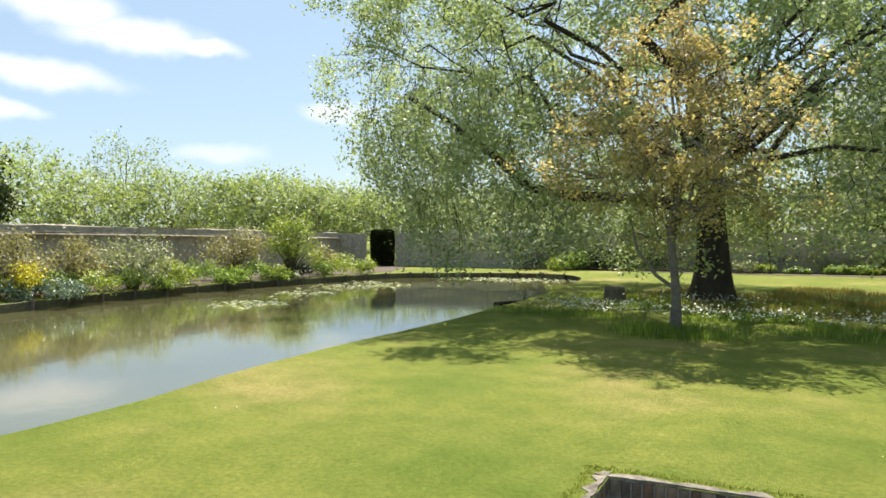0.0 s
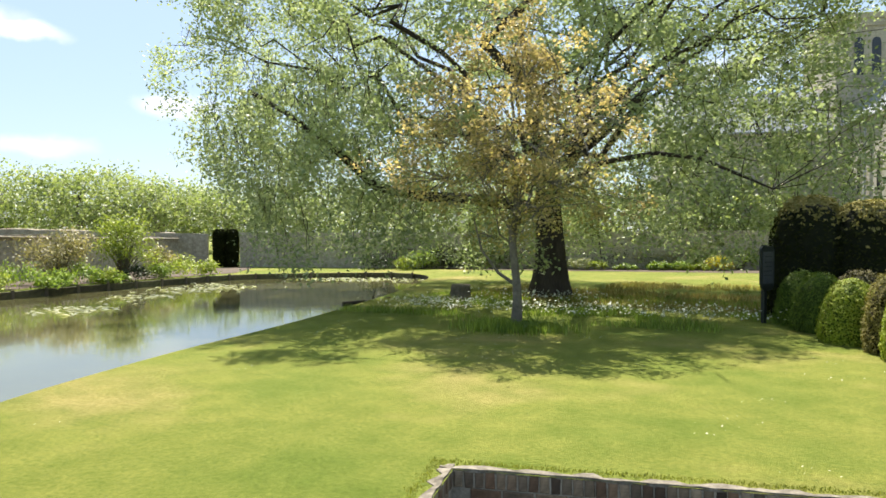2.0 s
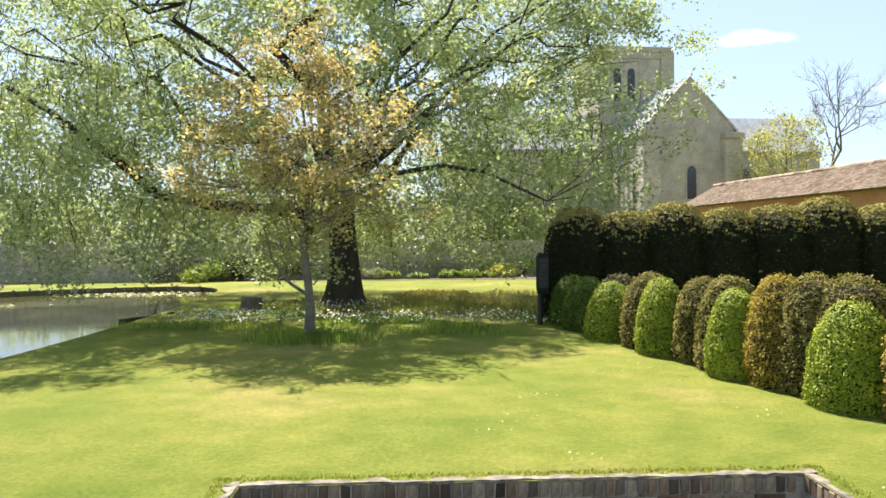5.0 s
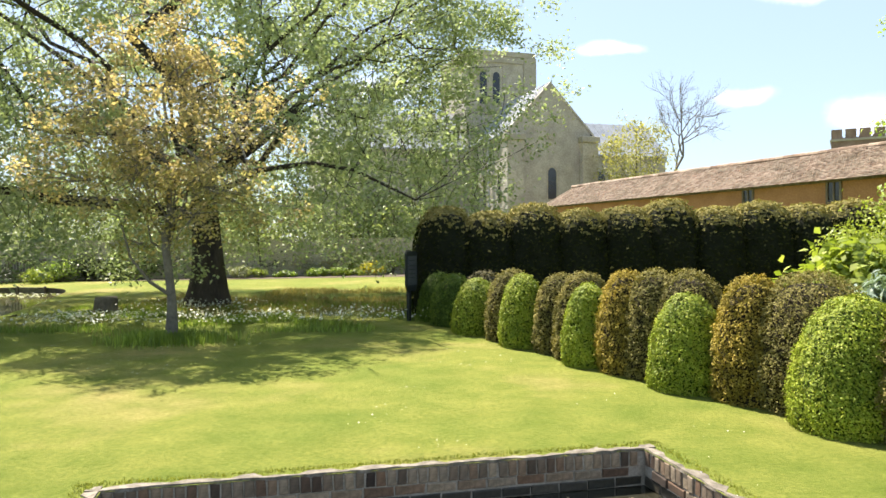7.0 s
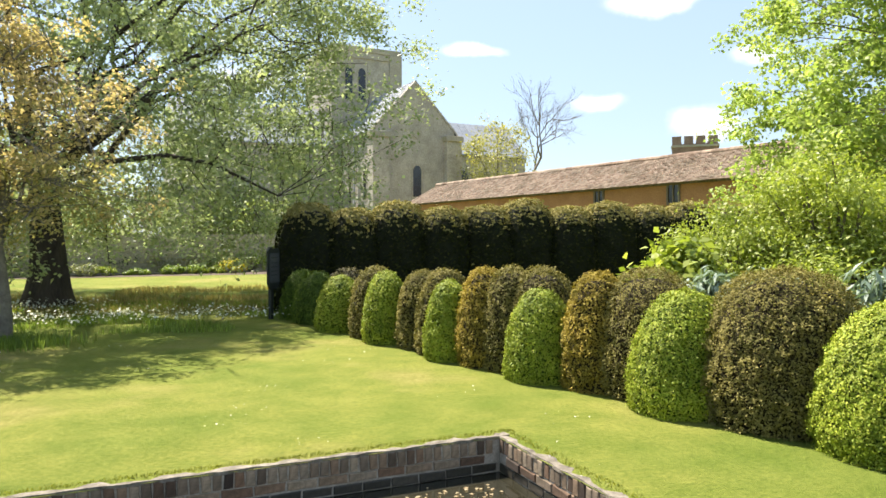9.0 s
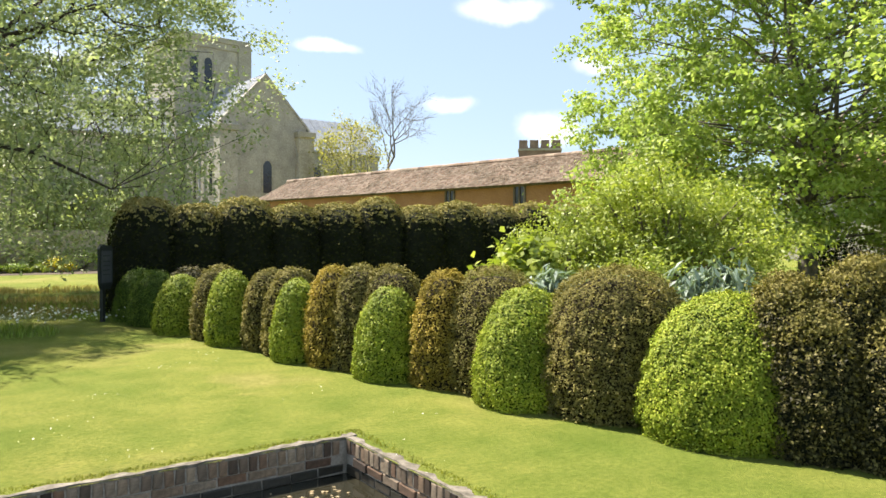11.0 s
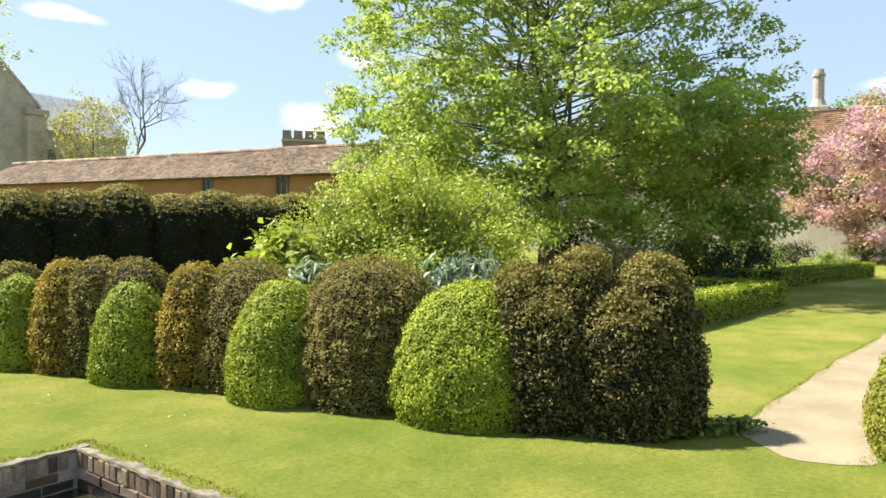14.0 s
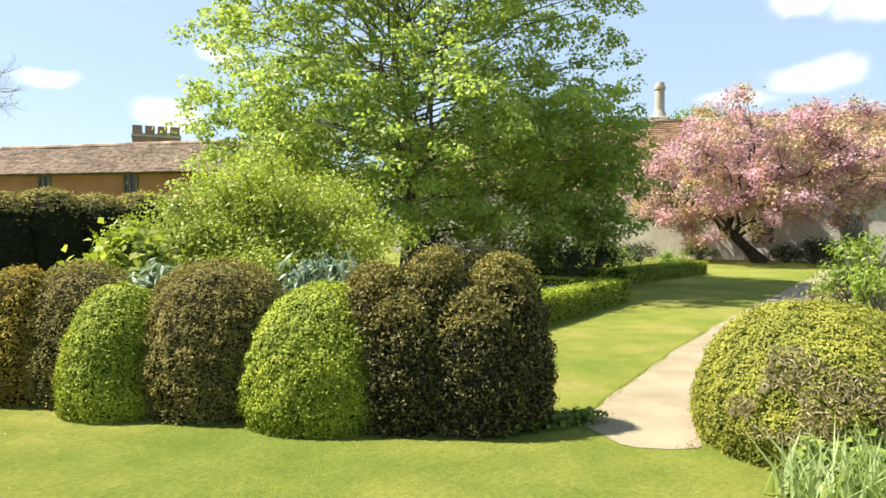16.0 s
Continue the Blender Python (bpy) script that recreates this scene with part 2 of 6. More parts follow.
M = {
    "lawn": lawn_mat(),
    "water": water_mat("moat_water", (0.07, 0.068, 0.03), 0.05, 0.06),
    "pondwater": water_mat("pond_water", (0.02, 0.019, 0.012), 0.05),
    "earth": solid_mat("earth", (0.05, 0.035, 0.02), (0.1, 0.07, 0.045), 2.0, 30.0),
    "mud": solid_mat("bank_mud", (0.03, 0.027, 0.018), (0.07, 0.06, 0.035), 3.0, 20.0),
    "path": solid_mat("gravel_path", (0.2, 0.168, 0.105), (0.3, 0.255, 0.17), 1.5, 90.0, 0.95, 0.6, 0.01),
    "bark": solid_mat("bark", (0.028, 0.022, 0.016), (0.075, 0.06, 0.045), 5.0, 22.0, 0.95, 0.9, 0.04, stretch=(1, 1, 0.25)),
    "palebark": solid_mat("pale_bark", (0.11, 0.1, 0.08), (0.22, 0.2, 0.16), 4.0, 25.0, 0.9, 0.5, 0.01),
    "greybark": solid_mat("grey_bark", (0.1, 0.085, 0.065), (0.2, 0.18, 0.14), 4.0, 25.0, 0.9, 0.6, 0.02, stretch=(1, 1, 0.3)),
    # three cores: the shade between leaves is painted as their dark colour
    "core": solid_mat("hedge_core_shade", (0.006, 0.008, 0.003), (0.014, 0.017, 0.007), 6.0, 40.0, 1.0),
    "core_box": solid_mat("box_core_shade", (0.03, 0.052, 0.006), (0.055, 0.082, 0.01), 9.0, 60.0, 1.0),
    "core_brown": solid_mat("yew_core_shade", (0.016, 0.012, 0.005), (0.03, 0.023, 0.009), 9.0, 60.0, 1.0),
    "coping_tile": piece_mat("pale_coping_tile", [(0.28, 0.22, 0.17), (0.4, 0.33, 0.26), (0.5, 0.44, 0.36), (0.34, 0.29, 0.24)], 0.9, 6.0),
    "brick": piece_mat("old_brick", [(0.04, 0.027, 0.018), (0.2, 0.12, 0.072), (0.26, 0.19, 0.125), (0.35, 0.275, 0.19), (0.06, 0.04, 0.026), (0.28, 0.22, 0.155), (0.12, 0.08, 0.052)], 0.9),
    # wet brick by the water, with the shade low down painted in
    "wetshadebrick": piece_mat("wet_shaded_brick", [(0.02, 0.02, 0.013), (0.05, 0.043, 0.03), (0.03, 0.03, 0.019), (0.07, 0.06, 0.042)], 0.5),
    "mortar": solid_mat("mortar", (0.24, 0.22, 0.175), (0.42, 0.38, 0.31), 8.0, 60.0, 0.95),
    "coping": solid_mat("worn_coping", (0.07, 0.06, 0.045), (0.26, 0.23, 0.18), 11.0, 60.0, 0.95, 0.6, 0.006),
    "kerb": piece_mat("kerb_stone", [(0.07, 0.06, 0.035), (0.13, 0.12, 0.07), (0.1, 0.1, 0.05)], 0.9, 12.0),
    "flint": solid_mat("flint_wall", (0.26, 0.24, 0.19), (0.52, 0.48, 0.39), 7.0, 25.0, 0.95, 0.8, 0.03),
    "stone": solid_mat("church_stone", (0.33, 0.3, 0.25), (0.52, 0.475, 0.4), 0.9, 8.0, 0.95, 0.5, 0.03),
    "dressed": solid_mat("dressed_stone", (0.33, 0.3, 0.24), (0.45, 0.41, 0.33), 0.8, 10.0, 0.9, 0.3, 0.02),
    "lead": solid_mat("lead_roof", (0.26, 0.28, 0.31), (0.38, 0.4, 0.43), 0.7, 6.0, 0.5, 0.2, 0.01, 0.5),
    "tile": piece_mat("clay_tile", [(0.2, 0.105, 0.055), (0.29, 0.165, 0.09), (0.34, 0.22, 0.13), (0.24, 0.15, 0.09)], 0.9, 6.0),
    "oldtile": piece_mat("old_tile", [(0.17, 0.11, 0.075), (0.3, 0.22, 0.16), (0.38, 0.3, 0.23), (0.24, 0.16, 0.11)], 0.9, 6.0),
    "redbrick": solid_mat("red_brick_wall", (0.3, 0.15, 0.07), (0.43, 0.23, 0.11), 0.8, 14.0, 0.95, 0.4, 0.02),
    "oldbrick": solid_mat("weathered_brick_wall", (0.19, 0.125, 0.095), (0.31, 0.22, 0.17), 1.2, 12.0, 0.95, 0.5, 0.03),
    "plaster": solid_mat("pale_plaster", (0.42, 0.39, 0.33), (0.58, 0.55, 0.48), 1.0, 15.0, 0.9, 0.2, 0.01),
    "glass": solid_mat("dark_glass", (0.012, 0.014, 0.016), (0.03, 0.033, 0.036), 1.0, 5.0, 0.15, 0.05, 0.005, 0.6),
    "oak": solid_mat("weathered_oak", (0.1, 0.08, 0.06), (0.2, 0.17, 0.13), 5.0, 30.0, 0.9, 0.4, 0.005, stretch=(1, 1, 0.2)),
    "blackpaint": solid_mat("dark_green_paint", (0.012, 0.016, 0.014), (0.025, 0.03, 0.027), 4.0, 30.0, 0.45, 0.1, 0.002, 0.5),
    "signface": solid_mat("weathered_sign_face", (0.05, 0.055, 0.06), (0.09, 0.095, 0.1), 4.0, 30.0, 0.5, 0.1, 0.002, 0.5),
    "stump": solid_mat("cut_stump", (0.1, 0.085, 0.06), (0.2, 0.17, 0.13), 6.0, 30.0, 0.95, 0.7, 0.02),
    "petal_white": leaf_mat("white_petals", (0.6, 0.6, 0.55), (0.75, 0.75, 0.7), (0.8, 0.8, 0.76), 0.2),
    "petal_yellow": leaf_mat("yellow_flowers", (0.5, 0.42, 0.02), (0.62, 0.54, 0.03), (0.7, 0.64, 0.06), 0.3),
    "petal_blue": leaf_mat("blue_flowers", (0.06, 0.1, 0.4), (0.1, 0.16, 0.5), (0.2, 0.26, 0.6), 0.2),
    "petal_pink": leaf_mat("pink_blossom", (0.45, 0.25, 0.35), (0.6, 0.39, 0.47), (0.7, 0.54, 0.58), 0.5, tint=(1.1, 1.0, 1.05)),
    "petal_tan": leaf_mat("young_bronze_leaf", (0.38, 0.28, 0.17), (0.5, 0.4, 0.25), (0.58, 0.48, 0.32), 0.42, tint=(1.1, 1.05, 0.9)),
    "leaf_big": leaf_mat("plane_leaf", (0.24, 0.3, 0.14), (0.35, 0.41, 0.21), (0.48, 0.52, 0.33), 0.46, 0.35, 0.5, 0.35, tint=(1.06, 1.12, 0.8)),
    "leaf_gold": leaf_mat("copper_leaf", (0.29, 0.28, 0.13), (0.44, 0.37, 0.19), (0.6, 0.49, 0.28), 0.52, 1.2, tint=(1.15, 1.1, 0.75)),
    "leaf_goldgreen": leaf_mat("olive_copper_leaf", (0.24, 0.25, 0.09), (0.38, 0.35, 0.15), (0.56, 0.48, 0.24), 0.5, 1.2, tint=(1.12, 1.1, 0.72)),
    "leaf_maple": leaf_mat("bright_tree_leaf", (0.24, 0.34, 0.075), (0.33, 0.42, 0.11), (0.43, 0.5, 0.17), 0.52, 0.5, tint=(1.12, 1.18, 0.75)),
    "leaf_lime": leaf_mat("lime_leaf", (0.19, 0.255, 0.035), (0.29, 0.355, 0.058), (0.42, 0.47, 0.11), 0.38),
    "leaf_yellowing": leaf_mat("straw_green_leaf", (0.26, 0.26, 0.1), (0.36, 0.35, 0.13), (0.46, 0.43, 0.18), 0.4),
    "leaf_box": leaf_mat("box_leaf", (0.165, 0.235, 0.016), (0.235, 0.305, 0.024), (0.36, 0.395, 0.05), 0.17, 3.0, 0.6, 0.2, (1.15, 1.15, 0.7)),
    "leaf_box_olive": leaf_mat("olive_box_leaf", (0.2, 0.222, 0.03), (0.24, 0.255, 0.039), (0.295, 0.3, 0.06), 0.17, 3.0, 0.6, 0.2, (1.15, 1.15, 0.7)),
    # a darker copy of box leaf: the great tree's shade in the colour
    "leaf_box_dark": leaf_mat("shaded_box_leaf", (0.06, 0.1, 0.014), (0.1, 0.16, 0.02), (0.18, 0.25, 0.04), 0.3, 2.5, 0.6, 0.2),
    # one yew in two tones: shade on the sides, sunlight on the tops
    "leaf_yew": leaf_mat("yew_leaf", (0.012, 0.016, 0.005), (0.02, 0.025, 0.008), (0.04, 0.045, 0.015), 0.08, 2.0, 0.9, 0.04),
    "leaf_yew_sunlit": leaf_mat("sunlit_yew_leaf", (0.2, 0.18, 0.07), (0.25, 0.225, 0.09), (0.31, 0.275, 0.115), 0.2, 1.5, 0.9, 0.05),
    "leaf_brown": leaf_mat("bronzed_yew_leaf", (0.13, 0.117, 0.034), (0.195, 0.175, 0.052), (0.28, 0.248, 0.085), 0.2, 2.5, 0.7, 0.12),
    "leaf_goldyew": leaf_mat("golden_yew_leaf", (0.2, 0.15, 0.025), (0.29, 0.225, 0.04), (0.39, 0.31, 0.06), 0.2, 2.5, 0.7, 0.12),
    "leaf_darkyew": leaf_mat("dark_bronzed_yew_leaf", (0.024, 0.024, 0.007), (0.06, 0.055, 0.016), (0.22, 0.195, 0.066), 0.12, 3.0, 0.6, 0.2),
    "leaf_grey": leaf_mat("silver_leaf", (0.12, 0.18, 0.14), (0.19, 0.26, 0.21), (0.28, 0.35, 0.29), 0.25),
    "leaf_mid": leaf_mat("shrub_leaf", (0.13, 0.2, 0.035), (0.21, 0.3, 0.055), (0.33, 0.42, 0.1), 0.42),
    "leaf_dark": leaf_mat("dark_shrub_leaf", (0.018, 0.03, 0.012), (0.035, 0.055, 0.02), (0.07, 0.09, 0.035), 0.25),
    "leaf_olive": leaf_mat("olive_shrub_leaf", (0.2, 0.185, 0.09), (0.31, 0.28, 0.14), (0.43, 0.37, 0.21), 0.35),
    "leaf_greyolive": leaf_mat("grey_green_shrub_leaf", (0.18, 0.2, 0.12), (0.27, 0.29, 0.18), (0.38, 0.39, 0.26), 0.35),
    "leaf_twig": leaf_mat("dry_twiggy_leaf", (0.2, 0.16, 0.08), (0.32, 0.26, 0.14), (0.46, 0.38, 0.23), 0.25),
    "leaf_far": leaf_mat("far_tree_leaf", (0.23, 0.285, 0.13), (0.29, 0.345, 0.16), (0.36, 0.41, 0.21), 0.42, 0.12),
    "blade": leaf_mat("grass_blade", (0.15, 0.18, 0.02), (0.19, 0.215, 0.028), (0.24, 0.245, 0.045), 0.35, 0.8),
    "blade_dry": leaf_mat("dry_long_grass", (0.18, 0.19, 0.05), (0.32, 0.25, 0.11), (0.45, 0.34, 0.18), 0.4),
    "iris": leaf_mat("strap_leaf", (0.25, 0.34, 0.13), (0.36, 0.45, 0.19), (0.48, 0.55, 0.29), 0.4),
}

# ---------------------------------------------------------------- mesh helpers


def mesh_object(name, verts, faces, material, parent=None, label="", smooth=False):
    """One mesh object from arrays: verts (n, 3), faces (m, 3) or (m, 4)."""
    verts, faces = np.asarray(verts, np.float32), np.asarray(faces, np.int32)
    k = faces.shape[1]
    me = bpy.data.meshes.new(name)
    me.vertices.add(len(verts))
    me.vertices.foreach_set("co", verts.ravel())
    me.loops.add(faces.size)
    me.loops.foreach_set("vertex_index", faces.ravel())
    me.polygons.add(len(faces))
    me.polygons.foreach_set("loop_start", np.arange(0, faces.size, k, dtype=np.int32))
    me.update(calc_edges=True)
    if smooth:
        me.polygons.foreach_set("use_smooth", np.ones(len(faces), bool))
    me.materials.append(material)
    ob = new(name, me)
    if parent:
        ob.parent = parent
    if label:
        tagged(ob, label)
    return ob


def part(name, bm, material, parent=None, label="", smooth=False):
    me = bpy.data.meshes.new(name)
    bmesh.ops.recalc_face_normals(bm, faces=bm.faces)
    bm.to_mesh(me)
    bm.free()
    if smooth:
        for p in me.polygons:
            p.use_smooth = True
    me.materials.append(material)
    ob = new(name, me)
    if parent:
        ob.parent = parent
    if label:
        tagged(ob, label)
    return ob


def thing(name, x, y, z, label, category, group="", turn=0.0):
    ob = new(name)
    ob.matrix_world = pose(x, y, z, 0, 0, turn)
    return tagged(ob, label, category, group)


def unit(v):
    return v / np.maximum(np.linalg.norm(v, axis=-1, keepdims=True), 1e-9)


def leaves(name, C, N, size, material, parent, rng, jitter=0.6, aspect=0.55, label="", along=None):
    """Many leaves in one mesh: four-cornered, folded along the middle. along: the way that they point."""
    n = len(C)
    N = unit(np.asarray(N) + jitter * rng.normal(size=(n, 3)))
    r = rng.normal(size=(n, 3)) if along is None else np.asarray(along) + 0.35 * rng.normal(size=(n, 3))
    T = unit(r - N * (r * N).sum(1, keepdims=True))
    B = np.cross(N, T)
    s = (np.asarray(size) * (0.65 + 0.7 * rng.random(n)))[:, None]
    V = np.stack([C - T * s * 0.5, C + B * s * aspect * 0.5 + N * s * 0.1, C + T * s * 0.5, C - B * s * aspect * 0.5 + N * s * 0.1], 1).reshape(-1, 3)
    return mesh_object(name, V, np.arange(4 * n).reshape(n, 4), material, parent, label)


def tubes(name, lines, material, parent, label="", sides=6):
    """Branches: each line is (points, radii); all joined into one mesh."""
    VV, FF, base = [], [], 0
    for pts, rad in lines:
        pts, rad = np.asarray(pts, float), np.asarray(rad, float)
        k = sides if rad[0] > 0.03 else 4
        d = unit(np.gradient(pts, axis=0))
        ref = np.where(np.abs(d[:, 2:3]) > 0.9, [[1.0, 0, 0]], [[0, 0, 1.0]])
        a = unit(np.cross(d, ref))
        b = np.cross(d, a)
        ang = np.arange(k) * 2 * math.pi / k
        ring = pts[:, None] + rad[:, None, None] * (np.cos(ang)[None, :, None] * a[:, None] + np.sin(ang)[None, :, None] * b[:, None])
        m = len(pts)
        VV.append(ring.reshape(-1, 3))
        i = np.arange(m - 1)[:, None] * k
        j = np.arange(k)[None]
        q = np.stack([i + j, i + (j + 1) % k, i + k + (j + 1) % k, i + k + j], -1).reshape(-1, 4) + base
        FF.append(q)
        base += m * k
    return mesh_object(name, np.concatenate(VV), np.concatenate(FF), material, parent, label, True)


def bend(a, b, lift, n, rng, wobble=0.0):
    """A curve from a to b that rises by lift on the way."""
    t = np.linspace(0, 1, n)[:, None]
    p = np.asarray(a) * (1 - t) + np.asarray(b) * t
    p[:, 2] += (lift * 4 * t * (1 - t))[:, 0]
    p[1:-1] += wobble * rng.normal(size=(n - 2, 3))
    return p


def box_bm(bm, x0, y0, z0, x1, y1, z1, m=None):
    vs = [bm.verts.new((m @ Vector(p)) if m else p) for p in ((x0, y0, z0), (x1, y0, z0), (x1, y1, z0), (x0, y1, z0), (x0, y0, z1), (x1, y0, z1), (x1, y1, z1), (x0, y1, z1))]
    for f in ((3, 2, 1, 0), (4, 5, 6, 7), (0, 1, 5, 4), (1, 2, 6, 5), (2, 3, 7, 6), (3, 0, 4, 7)):
        bm.faces.new([vs[i] for i in f])


def box_part(name, x0, y0, z0, x1, y1, z1, material, parent=None, label="", bevel=0.0):
    bm = bmesh.new()
    box_bm(bm, x0, y0, z0, x1, y1, z1)
    if bevel:
        bmesh.ops.bevel(bm, geom=list(bm.edges), offset=bevel, segments=2, affect="EDGES", profile=0.5)
    return part(name, bm, material, parent, label)


def prism(name, outline, y0, y1, material, parent=None, label=""):
    """A solid with an outline in x and z, from y0 to y1."""
    bm = bmesh.new()
    a = [bm.verts.new((x, y0, z)) for x, z in outline]
    b = [bm.verts.new((x, y1, z)) for x, z in outline]
    n = len(outline)
    bm.faces.new(a)
    bm.faces.new(b[::-1])
    for i in range(n):
        bm.faces.new((a[i], b[i], b[(i + 1) % n], a[(i + 1) % n]))
    return part(name, bm, material, parent, label)

# ---------------------------------------------------------------- ground, moat and pond
from mathutils.geometry import delaunay_2d_cdt

U, W = Vector((0.9686, 0.2487)), Vector((0.2487, -0.9686))      # the brick pond's own axes
POND_A, POND_L, POND_D = Vector((-2.36, 4.6)), 3.82, 2.9
MOAT_Z, POND_Z = -0.2, -0.27


def smooth_loop(pts, n=6):
    """A closed curve through the points."""
    out, k = [], len(pts)
    for i in range(k):
        p0, p1, p2, p3 = (Vector(pts[(i + j - 1) % k]) for j in range(4))
        for s in range(n):
            t = s / n
            out.append(0.5 * ((2 * p1) + (p2 - p0) * t + (2 * p0 - 5 * p1 + 4 * p2 - p3) * t * t + (3 * p1 - p0 - 3 * p2 + p3) * t ** 3))
    return out


MOAT = smooth_loop([(-6.4, -12), (-6.35, -4), (-6.45, 1.2), (-6.8, 3.35), (-7.4, 4.95), (-8.1, 7.3), (-8.6, 9.6), (-9.3, 12.3), (-10.8, 17.2),
                    (-12.1, 20.7), (-13.6, 24.2), (-15.3, 25.9), (-17.2, 25.8), (-19.4, 24.2), (-21.3, 22.0), (-21.3, 18.9), (-20.9, 13.7), (-20.0, 9.5), (-18.6, 6.2),
                    (-17.0, 1.0), (-16.0, -5), (-15.6, -12)])
POND = [POND_A, POND_A + U * POND_L, POND_A + U * POND_L + W * POND_D, POND_A + W * POND_D]


def inside(p, loop):
    x, y, hit = p[0], p[1], False
    for i in range(len(loop)):
        a, b = loop[i], loop[i - 1]
        if (a[1] > y) != (b[1] > y) and x < (b[0] - a[0]) * (y - a[1]) / (b[1] - a[1]) + a[0]:
            hit = not hit
    return hit


def make_ground():
    rng = np.random.default_rng(5)
    vs = [Vector(p) for p in ((-2500, -2500), (2500, -2500), (2500, 2500), (-2500, 2500))]
    edges = [(i, (i + 1) % 4) for i in range(4)]
    for loop in (MOAT, POND):
        s = len(vs)
        vs += [Vector(p) for p in loop]
        edges += [(s + i, s + (i + 1) % len(loop)) for i in range(len(loop))]
    for gx in np.arange(-30, 45, 1.5):
        for gy in np.arange(-12, 45, 1.5):
            vs.append(Vector((gx + rng.uniform(-.4, .4), gy + rng.uniform(-.4, .4))))
    vo, _, fo, *_ = delaunay_2d_cdt(vs, edges, [], 0, 1e-4)
    bm = bmesh.new()
    bv = [bm.verts.new((v.x, v.y, 0)) for v in vo]
    for f in fo:
        c = sum((vo[i] for i in f), Vector((0, 0))) / len(f)
        if not inside(c, MOAT) and not inside(c, POND):
            bm.faces.new([bv[i] for i in f])
    for v in [v for v in bm.verts if not v.link_faces]:
        bm.verts.remove(v)
    for v in bm.verts:                     # gentle swells away from the water's edges
        if not any(len(e.link_faces) == 1 for e in v.link_edges) and abs(v.co.x) < 40 and not (v.co.x > 4 and 0.5 < v.co.y < 10):
            v.co.z = 0.008 * noise.noise(v.co * 0.35)
    ground = part("ground", bm, M["lawn"], None, "", True)
    tagged(ground, "mown yellow-green garden lawn with faint paler patches", "lawn", "", "structure")

    for loop, depth, mat, name in ((MOAT, -0.9, "mud", "moat_bank"),):
        bm = bmesh.new()
        a = [bm.verts.new((p[0], p[1], 0)) for p in loop]
        b = [bm.verts.new((p[0], p[1], depth)) for p in loop]
        for i in range(len(loop)):
            bm.faces.new((a[i], b[i], b[(i + 1) % len(loop)], a[(i + 1) % len(loop)]))
        bm.faces.new(b)
        tagged(part(name, bm, M[mat]), "dark earth bank and bed of the moat", "bank", "", "structure")
    for loop, z, mat, name, label in ((MOAT, MOAT_Z, "water", "moat_water", "still moat water that reflects sky and shrubs"), (POND, POND_Z, "pondwater", "pond_water", "dark still water in a brick pond")):
        bm = bmesh.new()
        bm.faces.new([bm.verts.new((p[0], p[1], z)) for p in loop])
        tagged(part(name, bm, M[mat]), label, "water", "", "structure")
    bm = bmesh.new()
    box_bm(bm, -0.25, -0.3, -0.9, POND_L + 0.25, POND_D + 0.3, -0.8)
    m = Matrix(((U.x, W.x, 0, POND_A.x), (U.y, W.y, 0, POND_A.y), (0, 0, 1, 0), (0, 0, 0, 1)))
    bed = part("pond_floor", bm, M["mud"])
    bed.matrix_world = m
    tagged(bed, "muddy floor of the brick pond", "pond floor", "", "structure")


make_ground()

# the path of fine gravel, 5 mm over the lawn
bm = bmesh.new()
path_side = []
PATH = [(5.22, 2.3, 0.12), (5.34, 2.3, 0.5), (5.5, 2.38, 0.9), (5.8, 2.48, 1.0), (6.3, 2.62, 0.92), (7.0, 2.82, 0.82), (9.9, 3.4, 0.82), (14.8, 4.15, 0.88), (23.5, 5.3, 0.95), (31.0, 6.25, 1.0), (40.0, 7.4, 1.0)]
for (x0, y0, w0), (x1, y1, w1) in zip(PATH, PATH[1:]):
    n = max(3, int((x1 - x0) / 0.25))
    for i in range(n):
        t = i / n
        x, y, w = x0 + (x1 - x0) * t, y0 + (y1 - y0) * t, w0 + (w1 - w0) * t
        wob = [0.07 * noise.noise(Vector((x * 1.7, k, 0))) + 0.03 * noise.noise(Vector((x * 6, k + 5, 0))) for k in (0, 9)]
        path_side.append((bm.verts.new((x, y + w / 2 + wob[0], 0.004)), bm.verts.new((x, y - w / 2 + wob[1], 0.004))))
for (a, b), (c, d) in zip(path_side, path_side[1:]):
    bm.faces.new((a, b, d, c))
tagged(part("gravel_path", bm, M["path"]), "pale buff gravel path across the lawn", "path", "", "structure")

# ---------------------------------------------------------------- plants


def superdome(r, h, rng, seg=28, rings=14, squash=2.6, lump=0.04):
    """The skin of a clipped dome: points and outward normals on a grid."""
    u = np.linspace(0, 1, rings) * math.pi / 2
    a = np.arange(seg) * 2 * math.pi / seg
    p = 2 / squash
    rr, zz = r * np.cos(u) ** p, h * np.sin(u) ** p
    rr[0] *= 0.93
    ph = rng.uniform(0, 6.28, 4)
    wave = 1 + lump * (np.sin(2 * a + ph[0]) + 0.6 * np.sin(3 * a + ph[1]))
    X = rr[:, None] * np.cos(a) * wave
    Y = rr[:, None] * np.sin(a) * wave
    Z = np.repeat(zz[:, None], seg, 1)
    return np.stack([X, Y, Z], -1)


def grid_faces(rings, seg):
    i = np.arange(rings - 1)[:, None] * seg
    j = np.arange(seg)[None]
    return np.stack([i + j, i + (j + 1) % seg, i + seg + (j + 1) % seg, i + seg + j], -1).reshape(-1, 4)


